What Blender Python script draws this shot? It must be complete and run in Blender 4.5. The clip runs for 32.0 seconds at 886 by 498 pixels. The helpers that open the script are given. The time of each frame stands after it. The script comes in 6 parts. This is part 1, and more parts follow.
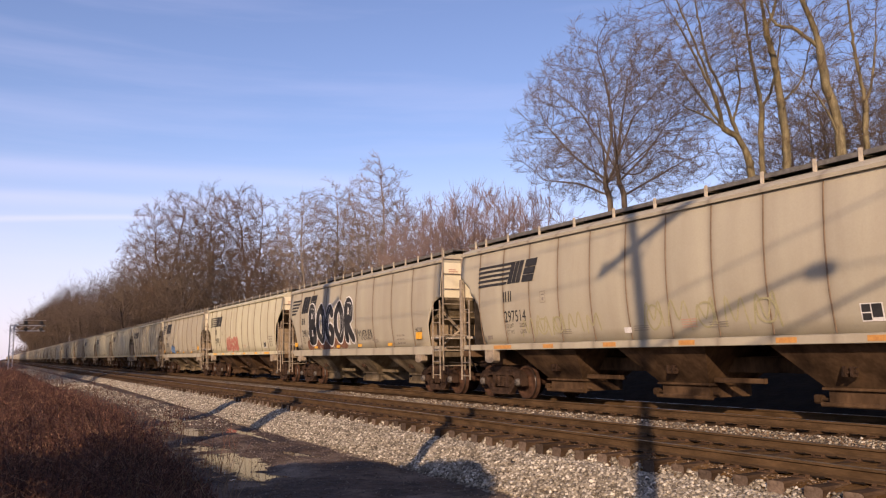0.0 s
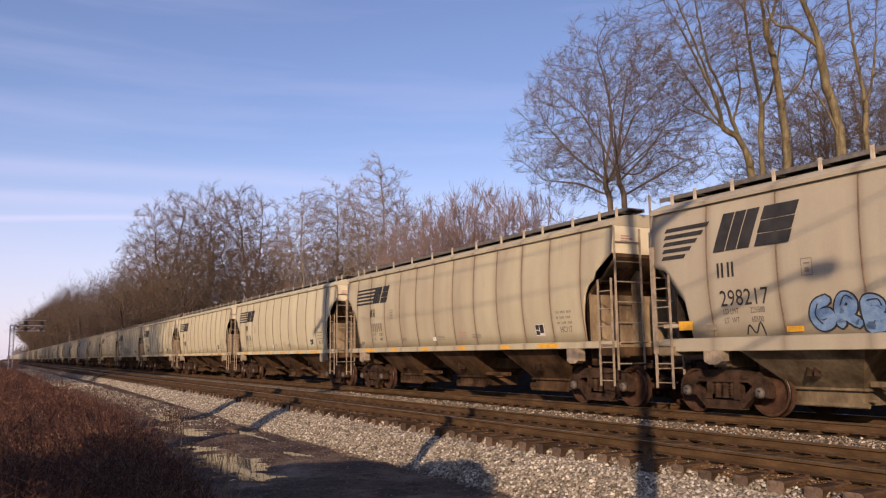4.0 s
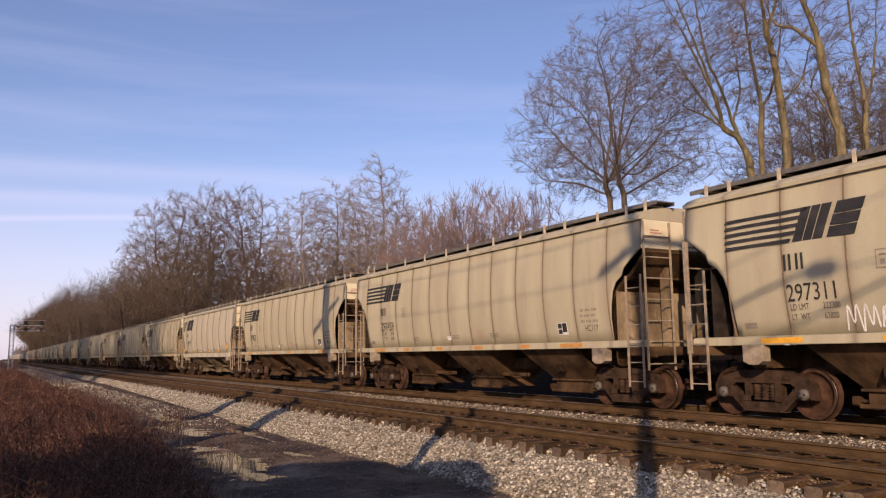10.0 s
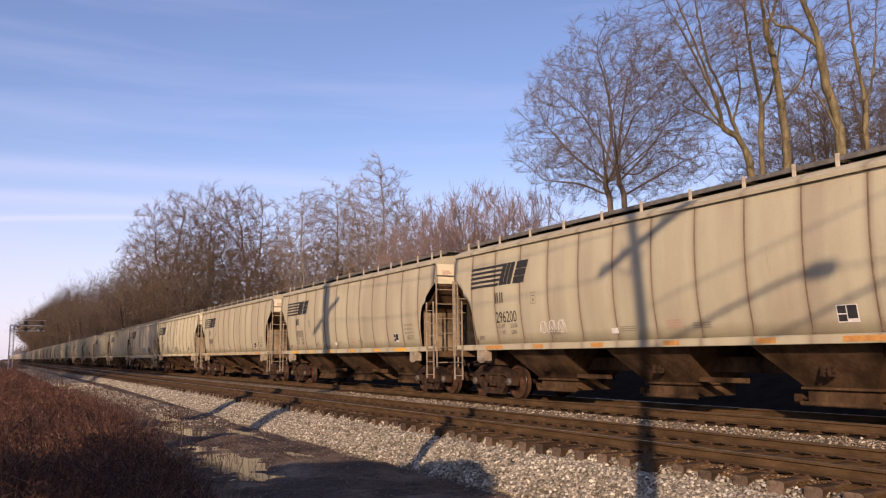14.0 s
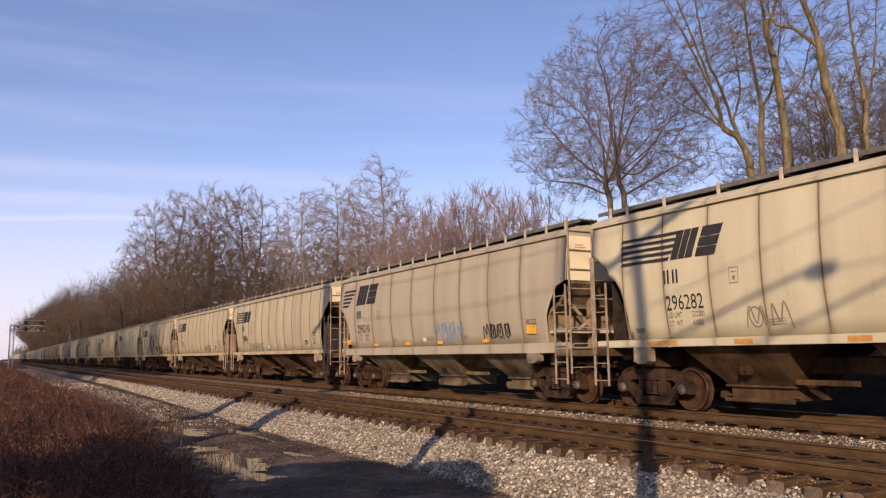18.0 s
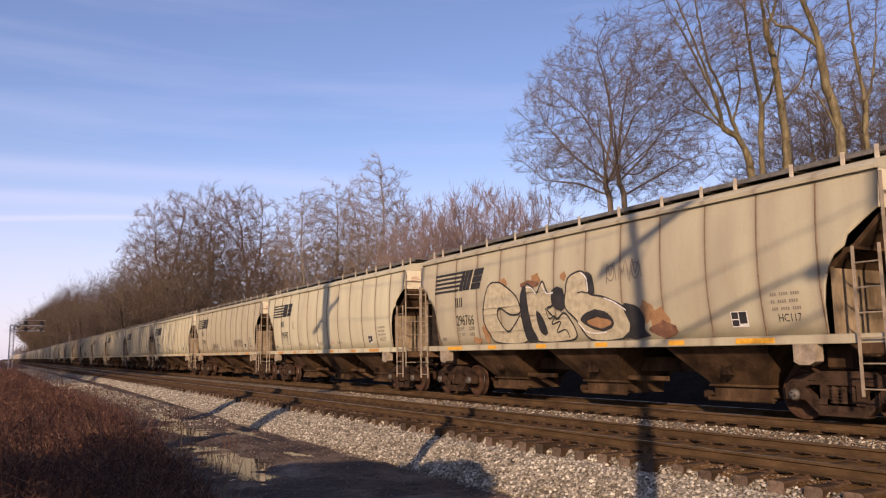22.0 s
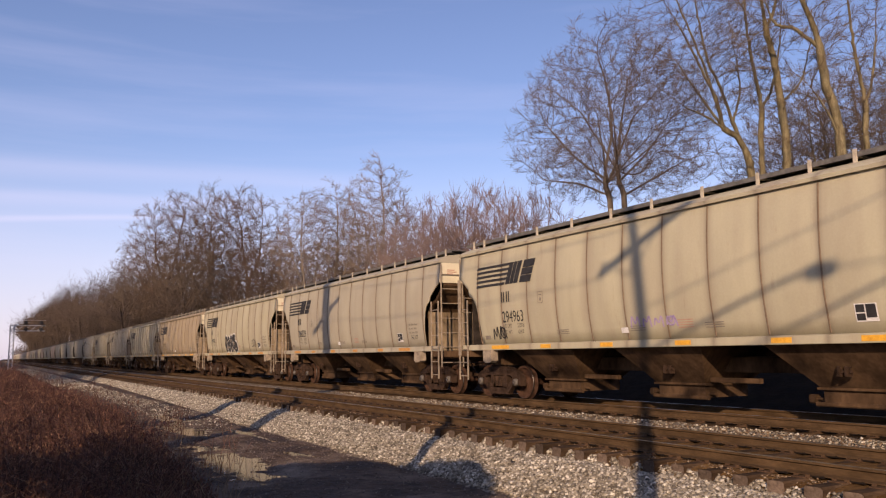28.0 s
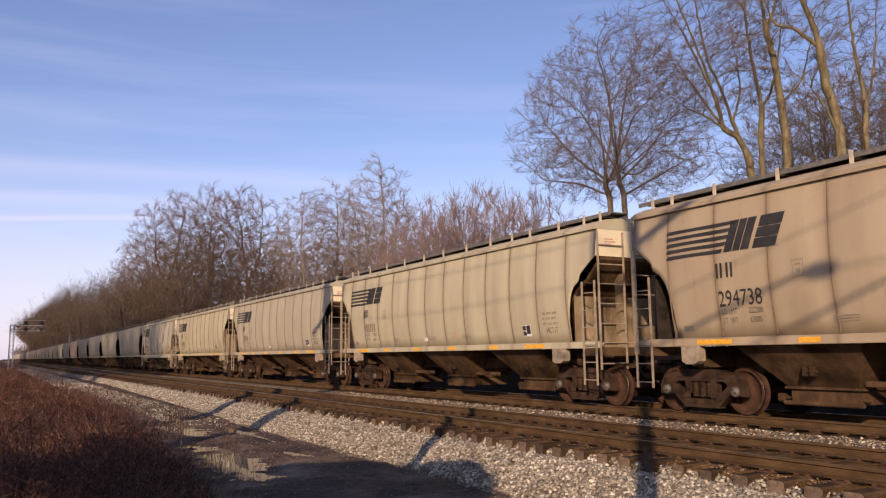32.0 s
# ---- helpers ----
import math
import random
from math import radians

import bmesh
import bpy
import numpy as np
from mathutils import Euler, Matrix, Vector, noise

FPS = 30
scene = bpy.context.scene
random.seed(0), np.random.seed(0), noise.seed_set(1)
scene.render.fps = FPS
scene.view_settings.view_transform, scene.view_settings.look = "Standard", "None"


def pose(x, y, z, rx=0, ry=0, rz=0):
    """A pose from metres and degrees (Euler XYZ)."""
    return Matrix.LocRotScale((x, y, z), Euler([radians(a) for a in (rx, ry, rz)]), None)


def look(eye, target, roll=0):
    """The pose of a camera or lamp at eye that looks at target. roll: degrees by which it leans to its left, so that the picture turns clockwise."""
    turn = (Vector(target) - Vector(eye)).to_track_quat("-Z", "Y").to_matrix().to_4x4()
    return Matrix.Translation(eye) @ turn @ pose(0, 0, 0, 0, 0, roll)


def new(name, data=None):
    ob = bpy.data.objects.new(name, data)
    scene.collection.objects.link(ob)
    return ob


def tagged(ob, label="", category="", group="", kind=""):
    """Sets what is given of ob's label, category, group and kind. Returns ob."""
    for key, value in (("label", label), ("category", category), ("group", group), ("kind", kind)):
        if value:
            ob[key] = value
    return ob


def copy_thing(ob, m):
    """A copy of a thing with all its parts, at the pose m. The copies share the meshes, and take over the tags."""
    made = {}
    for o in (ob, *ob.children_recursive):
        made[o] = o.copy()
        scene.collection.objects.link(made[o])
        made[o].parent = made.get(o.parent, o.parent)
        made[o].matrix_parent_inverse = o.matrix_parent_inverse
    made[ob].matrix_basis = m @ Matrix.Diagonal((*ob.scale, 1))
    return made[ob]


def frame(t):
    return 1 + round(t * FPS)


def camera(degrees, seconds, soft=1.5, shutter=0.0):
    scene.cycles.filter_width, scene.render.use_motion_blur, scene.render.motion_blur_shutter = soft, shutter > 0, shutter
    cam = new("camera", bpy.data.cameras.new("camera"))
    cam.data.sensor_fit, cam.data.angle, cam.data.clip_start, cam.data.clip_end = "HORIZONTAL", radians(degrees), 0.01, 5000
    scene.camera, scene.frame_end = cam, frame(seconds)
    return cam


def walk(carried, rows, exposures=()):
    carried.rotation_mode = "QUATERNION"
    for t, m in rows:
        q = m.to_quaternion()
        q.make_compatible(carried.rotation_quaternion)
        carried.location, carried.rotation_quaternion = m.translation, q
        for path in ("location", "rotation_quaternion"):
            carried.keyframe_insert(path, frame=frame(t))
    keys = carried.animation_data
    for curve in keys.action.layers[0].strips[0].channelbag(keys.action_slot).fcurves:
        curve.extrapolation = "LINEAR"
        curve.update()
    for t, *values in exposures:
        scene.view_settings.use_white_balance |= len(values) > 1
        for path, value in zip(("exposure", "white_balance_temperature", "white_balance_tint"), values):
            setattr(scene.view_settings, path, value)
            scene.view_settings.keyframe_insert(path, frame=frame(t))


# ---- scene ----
import itertools

# ------------------------------------------------------------------ camera
EYE = Vector((0.0, 0.0, 1.25))
YAW, PITCH, ROLL = radians(29.394), radians(7.562), -0.709
AIM = Vector((-math.cos(YAW) * math.cos(PITCH), math.sin(YAW) * math.cos(PITCH), math.sin(PITCH)))
cam = camera(58.5, 32.0, soft=1.2)
CAMERA_POSE = look(EYE, EYE + AIM, ROLL)
walk(cam, [(0.0, CAMERA_POSE), (32.0, CAMERA_POSE)], [(t, e, 6400, 34) for t, e in ((0.0, 0.17), (1.0, 0.17), (2.0, 0.10), (3.0, 0.0), (6.0, 0.06), (9.0, 0.0), (11.0, 0.08), (13.0, 0.13), (17.0, 0.1), (23.0, 0.1), (25.0, 0.03), (28.0, 0.02), (30.0, 0.1), (32.0, 0.1))])

# ------------------------------------------------------------------ world, sun, exposure
SUN_AZ, SUN_EL = radians(43.0), radians(18.5)
TO_SUN = Vector((math.cos(SUN_AZ) * math.cos(SUN_EL), -math.sin(SUN_AZ) * math.cos(SUN_EL), math.sin(SUN_EL)))

world = bpy.data.worlds.new("winter_sky")
scene.world = world
world.use_nodes = True
wt = world.node_tree
wt.nodes.clear()
w_out = wt.nodes.new("ShaderNodeOutputWorld")
w_bg = wt.nodes.new("ShaderNodeBackground")
w_sky = wt.nodes.new("ShaderNodeTexSky")
w_sky.sky_type = "NISHITA"
w_sky.sun_disc = False
w_sky.sun_elevation = SUN_EL
w_sky.sun_rotation = math.atan2(TO_SUN.x, TO_SUN.y)
w_sky.altitude = 200
w_sky.air_density = 1.0
w_sky.dust_density = 0.6
w_sky.ozone_density = 2.3
w_tc = wt.nodes.new("ShaderNodeTexCoord")
w_map = wt.nodes.new("ShaderNodeMapping")
w_map.inputs["Scale"].default_value = (1.1, 1.1, 14.0)
w_map.inputs["Rotation"].default_value = (radians(3), radians(2), 0)
w_noise = wt.nodes.new("ShaderNodeTexNoise")
w_noise.inputs["Scale"].default_value = 1.6
w_noise.inputs["Detail"].default_value = 6
w_noise.inputs["Roughness"].default_value = 0.55
w_ramp = wt.nodes.new("ShaderNodeValToRGB")
w_ramp.color_ramp.elements[0].position = 0.46
w_ramp.color_ramp.elements[0].color = (0, 0, 0, 1)
w_ramp.color_ramp.elements[1].position = 0.80
w_ramp.color_ramp.elements[1].color = (0.16, 0.16, 0.16, 1)
w_mix = wt.nodes.new("ShaderNodeMix")
w_mix.data_type = "RGBA"
w_mix.inputs["B"].default_value = (6.2, 6.5, 7.6, 1)
wt.links.new(w_tc.outputs["Generated"], w_map.inputs["Vector"])
wt.links.new(w_map.outputs["Vector"], w_noise.inputs["Vector"])
wt.links.new(w_noise.outputs["Fac"], w_ramp.inputs["Fac"])
wt.links.new(w_ramp.outputs["Color"], w_mix.inputs["Factor"])
wt.links.new(w_sky.outputs["Color"], w_mix.inputs["A"])
w_sep = wt.nodes.new("ShaderNodeSeparateXYZ")
wt.links.new(w_tc.outputs["Generated"], w_sep.inputs["Vector"])
w_haze = wt.nodes.new("ShaderNodeValToRGB")
w_haze.color_ramp.interpolation = "EASE"
w_haze.color_ramp.elements[0].position = 0.0
w_haze.color_ramp.elements[0].color = (0.62, 0.62, 0.62, 1)
w_haze.color_ramp.elements[1].position = 0.28
w_haze.color_ramp.elements[1].color = (0, 0, 0, 1)
wt.links.new(w_sep.outputs["Z"], w_haze.inputs["Fac"])
w_mix2 = wt.nodes.new("ShaderNodeMix")
w_mix2.data_type = "RGBA"
w_mix2.inputs["B"].default_value = (5.6, 5.6, 6.3, 1)
wt.links.new(w_haze.outputs["Color"], w_mix2.inputs["Factor"])
wt.links.new(w_mix.outputs["Result"], w_mix2.inputs["A"])


def cirrus(colour, normal, along, thick, reach, amount):
    """A thin straight streak of high cloud: the plane it lies in, its direction, thickness, half length and strength."""
    across = wt.nodes.new("ShaderNodeVectorMath")
    across.operation = "DOT_PRODUCT"
    across.inputs[1].default_value = normal
    down = wt.nodes.new("ShaderNodeVectorMath")
    down.operation = "DOT_PRODUCT"
    down.inputs[1].default_value = along
    ragged = wt.nodes.new("ShaderNodeMath")
    ragged.operation = "MULTIPLY_ADD"
    ragged.inputs[1].default_value = thick * 1.6
    ragged.inputs[2].default_value = -thick * .8
    wt.links.new(w_noise.outputs["Fac"], ragged.inputs[0])
    shift = wt.nodes.new("ShaderNodeMath")
    shift.operation = "ADD"
    wt.links.new(across.outputs["Value"], shift.inputs[0])
    wt.links.new(ragged.outputs[0], shift.inputs[1])
    fades = []
    for node, out, lo, hi in ((shift, 0, 0.0, thick), (down, "Value", reach * .6, reach)):
        size = wt.nodes.new("ShaderNodeMath")
        size.operation = "ABSOLUTE"
        wt.links.new(node.outputs[out], size.inputs[0])
        fade = wt.nodes.new("ShaderNodeMapRange")
        fade.interpolation_type = "SMOOTHSTEP"
        fade.inputs["From Min"].default_value = lo
        fade.inputs["From Max"].default_value = hi
        fade.inputs["To Min"].default_value = 1.0
        fade.inputs["To Max"].default_value = 0.0
        wt.links.new(size.outputs[0], fade.inputs["Value"])
        fades.append(fade)
        wt.links.new(w_tc.outputs["Generated"], across.inputs[0])
        wt.links.new(w_tc.outputs["Generated"], down.inputs[0])
    both = wt.nodes.new("ShaderNodeMath")
    both.operation = "MULTIPLY"
    wt.links.new(fades[0].outputs["Result"], both.inputs[0])
    wt.links.new(fades[1].outputs["Result"], both.inputs[1])
    part_of = wt.nodes.new("ShaderNodeMath")
    part_of.operation = "MULTIPLY"
    part_of.inputs[1].default_value = amount
    wt.links.new(both.outputs[0], part_of.inputs[0])
    mixed = wt.nodes.new("ShaderNodeMix")
    mixed.data_type = "RGBA"
    mixed.inputs["B"].default_value = (6.6, 6.7, 7.4, 1)
    wt.links.new(part_of.outputs[0], mixed.inputs["Factor"])
    wt.links.new(colour, mixed.inputs["A"])
    return mixed.outputs["Result"]


w_col = cirrus(w_mix2.outputs["Result"], (-0.1526, 0.0858, -0.9846), (0.0804, 0.994, 0.0742), 0.0055, 0.16, 0.26)
w_col = cirrus(w_col, (-0.2132, 0.0488, -0.9758), (0.1742, 0.9846, 0.0112), 0.022, 0.30, 0.16)
w_col = cirrus(w_col, (-0.1755, 0.0465, -0.9834), (0.1292, 0.9913, 0.0238), 0.014, 0.20, 0.14)
wt.links.new(w_col, w_bg.inputs["Color"])
w_bg.inputs["Strength"].default_value = 0.135
wt.links.new(w_bg.outputs["Background"], w_out.inputs["Surface"])

sun_data = bpy.data.lights.new("sun", "SUN")
sun_data.energy = 5.15
sun_data.angle = radians(0.5)
sun_data.color = (1.0, 0.80, 0.47)
sun = new("sun", sun_data)
sun.matrix_world = look(TO_SUN * 60, Vector((0, 0, 0)))


# ------------------------------------------------------------------ materials
def ramp_node(nt, fac, stops):
    r = nt.nodes.new("ShaderNodeValToRGB")
    els = r.color_ramp.elements
    while len(els) < len(stops):
        els.new(0.5)
    for e, (p, c) in zip(els, stops):
        e.position = p
        e.color = (*c, 1) if len(c) == 3 else c
    nt.links.new(fac, r.inputs["Fac"])
    return r.outputs["Color"]


def noise_node(nt, vec, scale, detail=4, rough=0.55):
    n = nt.nodes.new("ShaderNodeTexNoise")
    n.inputs["Scale"].default_value = scale
    n.inputs["Detail"].default_value = detail
    n.inputs["Roughness"].default_value = rough
    nt.links.new(vec, n.inputs["Vector"])
    return n.outputs["Fac"]


def mix_node(nt, fac, a, b, mode="MIX"):
    m = nt.nodes.new("ShaderNodeMix")
    m.data_type = "RGBA"
    m.blend_type = mode
    for sock, v in (("Factor", fac), ("A", a), ("B", b)):
        if isinstance(v, (int, float)):
            m.inputs[sock].default_value = v
        elif isinstance(v, tuple):
            m.inputs[sock].default_value = (*v, 1)
        else:
            nt.links.new(v, m.inputs[sock])
    return m.outputs["Result"]


def base_material(name):
    m = bpy.data.materials.new(name)
    m.use_nodes = True
    nt = m.node_tree
    bsdf = nt.nodes["Principled BSDF"]
    tc = nt.nodes.new("ShaderNodeTexCoord")
    mp = nt.nodes.new("ShaderNodeMapping")
    nt.links.new(tc.outputs["Object"], mp.inputs["Vector"])
    return m, nt, bsdf, mp


def bump(nt, bsdf, height, strength, distance=0.02):
    b = nt.nodes.new("ShaderNodeBump")
    b.inputs["Strength"].default_value = strength
    b.inputs["Distance"].default_value = distance
    nt.links.new(height, b.inputs["Height"])
    nt.links.new(b.outputs["Normal"], bsdf.inputs["Normal"])


def mottled(name, dark, light, scale=3.0, rough=0.85, metal=0.0, stretch=(1, 1, 1), bump_strength=0.3, bump_scale=None,
            vary=0.0, distance=0.02, lo=0.3, hi=0.7):
    """Two-tone noise material at two scales, with bump; vary: brightness that differs from object to object."""
    m, nt, bsdf, mp = base_material(name)
    mp.inputs["Scale"].default_value = stretch
    n1 = noise_node(nt, mp.outputs["Vector"], scale, 5)
    n2 = noise_node(nt, mp.outputs["Vector"], scale * 9, 3)
    col = ramp_node(nt, n1, [(lo, dark), (hi, light)])
    fine = ramp_node(nt, n2, [(0.3, (0.72, 0.72, 0.72)), (0.75, (1.12, 1.12, 1.12))])
    col = mix_node(nt, 1.0, col, fine, "MULTIPLY")
    if vary:
        oi = nt.nodes.new("ShaderNodeObjectInfo")
        v = ramp_node(nt, oi.outputs["Random"], [(0, (1 - vary,) * 3), (1, (1 + vary,) * 3)])
        col = mix_node(nt, 1.0, col, v, "MULTIPLY")
    nt.links.new(col, bsdf.inputs["Base Color"])
    bsdf.inputs["Roughness"].default_value = rough
    bsdf.inputs["Metallic"].default_value = metal
    if rough >= 0.8:
        bsdf.inputs["Specular IOR Level"].default_value = 0.12    # dusty and dry
    if bump_strength:
        bump(nt, bsdf, noise_node(nt, mp.outputs["Vector"], bump_scale or scale * 7, 5), bump_strength, distance)
    return m


def island_material(name, stops, rough=0.9, noise_scale=0.0):
    """Colour that differs from piece to piece of one joined mesh."""
    m, nt, bsdf, mp = base_material(name)
    g = nt.nodes.new("ShaderNodeNewGeometry")
    col = ramp_node(nt, g.outputs["Random Per Island"], stops)
    if noise_scale:
        f = ramp_node(nt, noise_node(nt, mp.outputs["Vector"], noise_scale, 4), [(0.3, (0.7, 0.7, 0.7)), (0.7, (1.15, 1.15, 1.15))])
        col = mix_node(nt, 1.0, col, f, "MULTIPLY")
    nt.links.new(col, bsdf.inputs["Base Color"])
    bsdf.inputs["Roughness"].default_value = rough
    return m


def car_paint(name, base, grime, amount, rust=0.0, first=1.03, gap=1.21):
    """Weathered freight-car paint: vertical dirt streaks, blotches and a little rust."""
    m, nt, bsdf, mp = base_material(name)
    vec = mp.outputs["Vector"]
    oi = nt.nodes.new("ShaderNodeObjectInfo")
    sh = nt.nodes.new("ShaderNodeVectorMath")
    sh.operation = "ADD"
    rnd = nt.nodes.new("ShaderNodeMath")
    rnd.operation = "MULTIPLY"
    rnd.inputs[1].default_value = 57.0
    nt.links.new(oi.outputs["Random"], rnd.inputs[0])
    nt.links.new(vec, sh.inputs[0])
    nt.links.new(rnd.outputs[0], sh.inputs[1])
    vec = sh.outputs[0]
    st = nt.nodes.new("ShaderNodeMapping")
    st.inputs["Scale"].default_value = (0.8, 0.8, 0.14)
    nt.links.new(vec, st.inputs["Vector"])
    streak = noise_node(nt, st.outputs["Vector"], 1.9, 5, 0.5)
    blot = noise_node(nt, vec, 0.55, 5, 0.6)
    grain = noise_node(nt, vec, 26, 3)
    col = mix_node(nt, ramp_node(nt, streak, [(0.36, (0, 0, 0)), (0.74, (amount,) * 3)]), base, grime)
    col = mix_node(nt, ramp_node(nt, blot, [(0.42, (0, 0, 0)), (0.72, (amount * 0.8,) * 3)]), col, tuple(0.8 * c for c in base))
    if rust:
        col = mix_node(nt, ramp_node(nt, noise_node(nt, st.outputs["Vector"], 5.5, 7, 0.7), [(0.60, (0, 0, 0)), (0.70, (rust,) * 3)]), col, (0.16, 0.07, 0.035))
    # dirt gathered along the seams, wider and fainter by turns
    sep = nt.nodes.new("ShaderNodeSeparateXYZ")
    nt.links.new(mp.outputs["Vector"], sep.inputs[0])

    def calc(op, a, b, c=None):
        n = nt.nodes.new("ShaderNodeMath")
        n.operation = op
        for i, v in enumerate((a, b, c)):
            if v is None:
                continue
            if isinstance(v, (int, float)):
                n.inputs[i].default_value = v
            else:
                nt.links.new(v, n.inputs[i])
        return n.outputs[0]

    off = calc("ABSOLUTE", calc("SUBTRACT", calc("FRACT", calc("MULTIPLY_ADD", sep.outputs["X"], 1 / gap, .5 - first / gap), None), .5), None)
    off = calc("MULTIPLY_ADD", calc("SUBTRACT", streak, .5), .10, off)
    seam = ramp_node(nt, off, [(0.0, (.62,) * 3), (0.028, (.40,) * 3), (0.075, (.12,) * 3), (0.16, (0, 0, 0))])
    col = mix_node(nt, seam, col, tuple(.62 * c for c in grime))
    col = mix_node(nt, 1.0, col, ramp_node(nt, grain, [(0.3, (0.96, 0.96, 0.96)), (0.7, (1.025, 1.025, 1.025))]), "MULTIPLY")
    nt.links.new(col, bsdf.inputs["Base Color"])
    nt.links.new(ramp_node(nt, blot, [(0.3, (0.5, 0.5, 0.5)), (0.7, (0.75, 0.75, 0.75))]), bsdf.inputs["Roughness"])
    bump(nt, bsdf, noise_node(nt, vec, 1.3, 3), 0.18, 0.03)
    return m


PAINT_MIX = {
    "cream": ("cream_paint", (0.518, 0.488, 0.338), (0.32, 0.26, 0.18), 0.5, 0.12),
    "beige": ("beige_paint", (0.428, 0.392, 0.270), (0.25, 0.195, 0.145), 0.6, 0.18),
    "grey_beige": ("grey_beige_paint", (0.382, 0.347, 0.258), (0.25, 0.21, 0.16), 0.55, 0.08),
    # rosy tint that puts distance haze into the far cars' paint
    "rosy": ("haze_tinted_rosy_paint", (0.40, 0.32, 0.245), (0.24, 0.17, 0.13), 0.6, 0.18),
    "brown": ("brown_beige_paint", (0.37, 0.30, 0.20), (0.20, 0.145, 0.095), 0.65, 0.3),
    "grey": ("grey_paint", (0.452, 0.414, 0.322), (0.24, 0.21, 0.165), 0.5, 0.08),
}
PAINT = {(key, "A"): car_paint(*row) for key, row in PAINT_MIX.items()}
for key in ("grey_beige", "grey"):
    PAINT[key, "B"] = car_paint(*PAINT_MIX[key], 1.48, 1.58)
# lighter copy of the car paint for end panels, sunlight put into the colour
M_END = car_paint("sunlit_end_paint", (0.69, 0.63, 0.45), (0.42, 0.35, 0.25), 0.4, 0.1)
M_ENDTAN = mottled("grimy_tan_end_paint", (0.075, 0.050, 0.031), (0.34, 0.26, 0.165), 1.3, 0.8, stretch=(1, 1, 0.5), bump_strength=0.1, lo=0.3, hi=0.68)
M_RUST_PAINT = mottled("rusty_underframe_paint", (0.014, 0.008, 0.005), (0.13, 0.078, 0.042), 1.1, 0.85, stretch=(1.3, 1.3, 0.6), bump_strength=0.15, lo=0.32, hi=0.68)
M_GREY_UNDER = mottled("grey_underframe_paint", (0.036, 0.024, 0.015), (0.235, 0.185, 0.118), 1.1, 0.8, stretch=(1.3, 1.3, 0.6), bump_strength=0.15, lo=0.28, hi=0.66)
M_RIB = mottled("grimy_seam", (0.12, 0.082, 0.052), (0.25, 0.185, 0.125), 2.0, 0.8, bump_strength=0)
M_CAST = mottled("rusty_cast_steel", (0.022, 0.014, 0.010), (0.072, 0.044, 0.030), 6.0, 0.8, bump_strength=0.3)
M_WHEEL = mottled("rusty_wheel", (0.032, 0.017, 0.011), (0.088, 0.046, 0.029), 5.0, 0.92, bump_strength=0.2)
M_BRIGHT = mottled("worn_steel", (0.05, 0.045, 0.04), (0.14, 0.128, 0.118), 8, 0.4, 1.0, bump_strength=0)
M_CAP = mottled("bearing_cap_paint", (0.05, 0.042, 0.036), (0.13, 0.115, 0.10), 9, 0.6, 0.0, bump_strength=0)
# dirty steel; its dark tone also paints shade in car recesses
M_DARK = mottled("dark_dirt_and_shade_steel", (0.018, 0.015, 0.013), (0.05, 0.04, 0.034), 5, 0.85, bump_strength=0.2)
M_GRATE = mottled("galvanised_grating", (0.075, 0.070, 0.062), (0.17, 0.158, 0.142), 8, 0.7, 0.1, bump_strength=0.2)
M_POST = mottled("pale_bracket_paint", (0.36, 0.31, 0.23), (0.52, 0.46, 0.36), 6, 0.65, bump_strength=0.1)
M_LADDER = mottled("ladder_paint", (0.19, 0.15, 0.105), (0.38, 0.31, 0.225), 6, 0.65, bump_strength=0.1)
M_BLACK = mottled("black_marking", (0.012, 0.012, 0.013), (0.035, 0.033, 0.032), 4, 0.7, bump_strength=0)
M_STENCIL = mottled("worn_black_stencil", (0.06, 0.055, 0.05), (0.20, 0.175, 0.14), 9, 0.8, bump_strength=0)
M_FADED = mottled("faded_marking", (0.19, 0.165, 0.135), (0.29, 0.25, 0.20), 4, 0.8, bump_strength=0)
M_REDMARK = mottled("faded_red_marking", (0.42, 0.20, 0.15), (0.55, 0.33, 0.25), 4, 0.8, bump_strength=0)
M_WHITE = mottled("white_marking", (0.62, 0.60, 0.57), (0.80, 0.79, 0.77), 4, 0.7, bump_strength=0)
M_YELLOW = mottled("yellow_reflector", (0.62, 0.30, 0.02), (0.85, 0.45, 0.03), 9, 0.45, bump_strength=0)
M_OLDYEL = mottled("weathered_reflector", (0.42, 0.19, 0.05), (0.60, 0.30, 0.07), 9, 0.6, bump_strength=0)
M_SPRAY_RED = mottled("pale_red_spray", (0.40, 0.14, 0.10), (0.55, 0.24, 0.18), 8, 0.8, bump_strength=0)
M_SPRAY_BLUE = mottled("blue_spray", (0.10, 0.20, 0.38), (0.20, 0.32, 0.50), 8, 0.8, bump_strength=0)
M_SPRAY_TAN = mottled("tan_spray", (0.42, 0.34, 0.24), (0.60, 0.52, 0.40), 8, 0.8, bump_strength=0)
M_SPRAY_RUST = mottled("rust_orange_spray", (0.28, 0.15, 0.07), (0.38, 0.22, 0.11), 5, 0.8, bump_strength=0)
M_SPRAY_CREAM = mottled("cream_spray", (0.41, 0.36, 0.245), (0.48, 0.425, 0.295), .8, 0.8, bump_strength=0)
M_SPRAY_OLIVE = mottled("faded_olive_spray", (0.30, 0.28, 0.15), (0.40, 0.36, 0.22), 8, 0.8, bump_strength=0)
M_SPRAY_VIOLET = mottled("violet_spray", (0.30, 0.22, 0.40), (0.45, 0.36, 0.52), 8, 0.8, bump_strength=0)
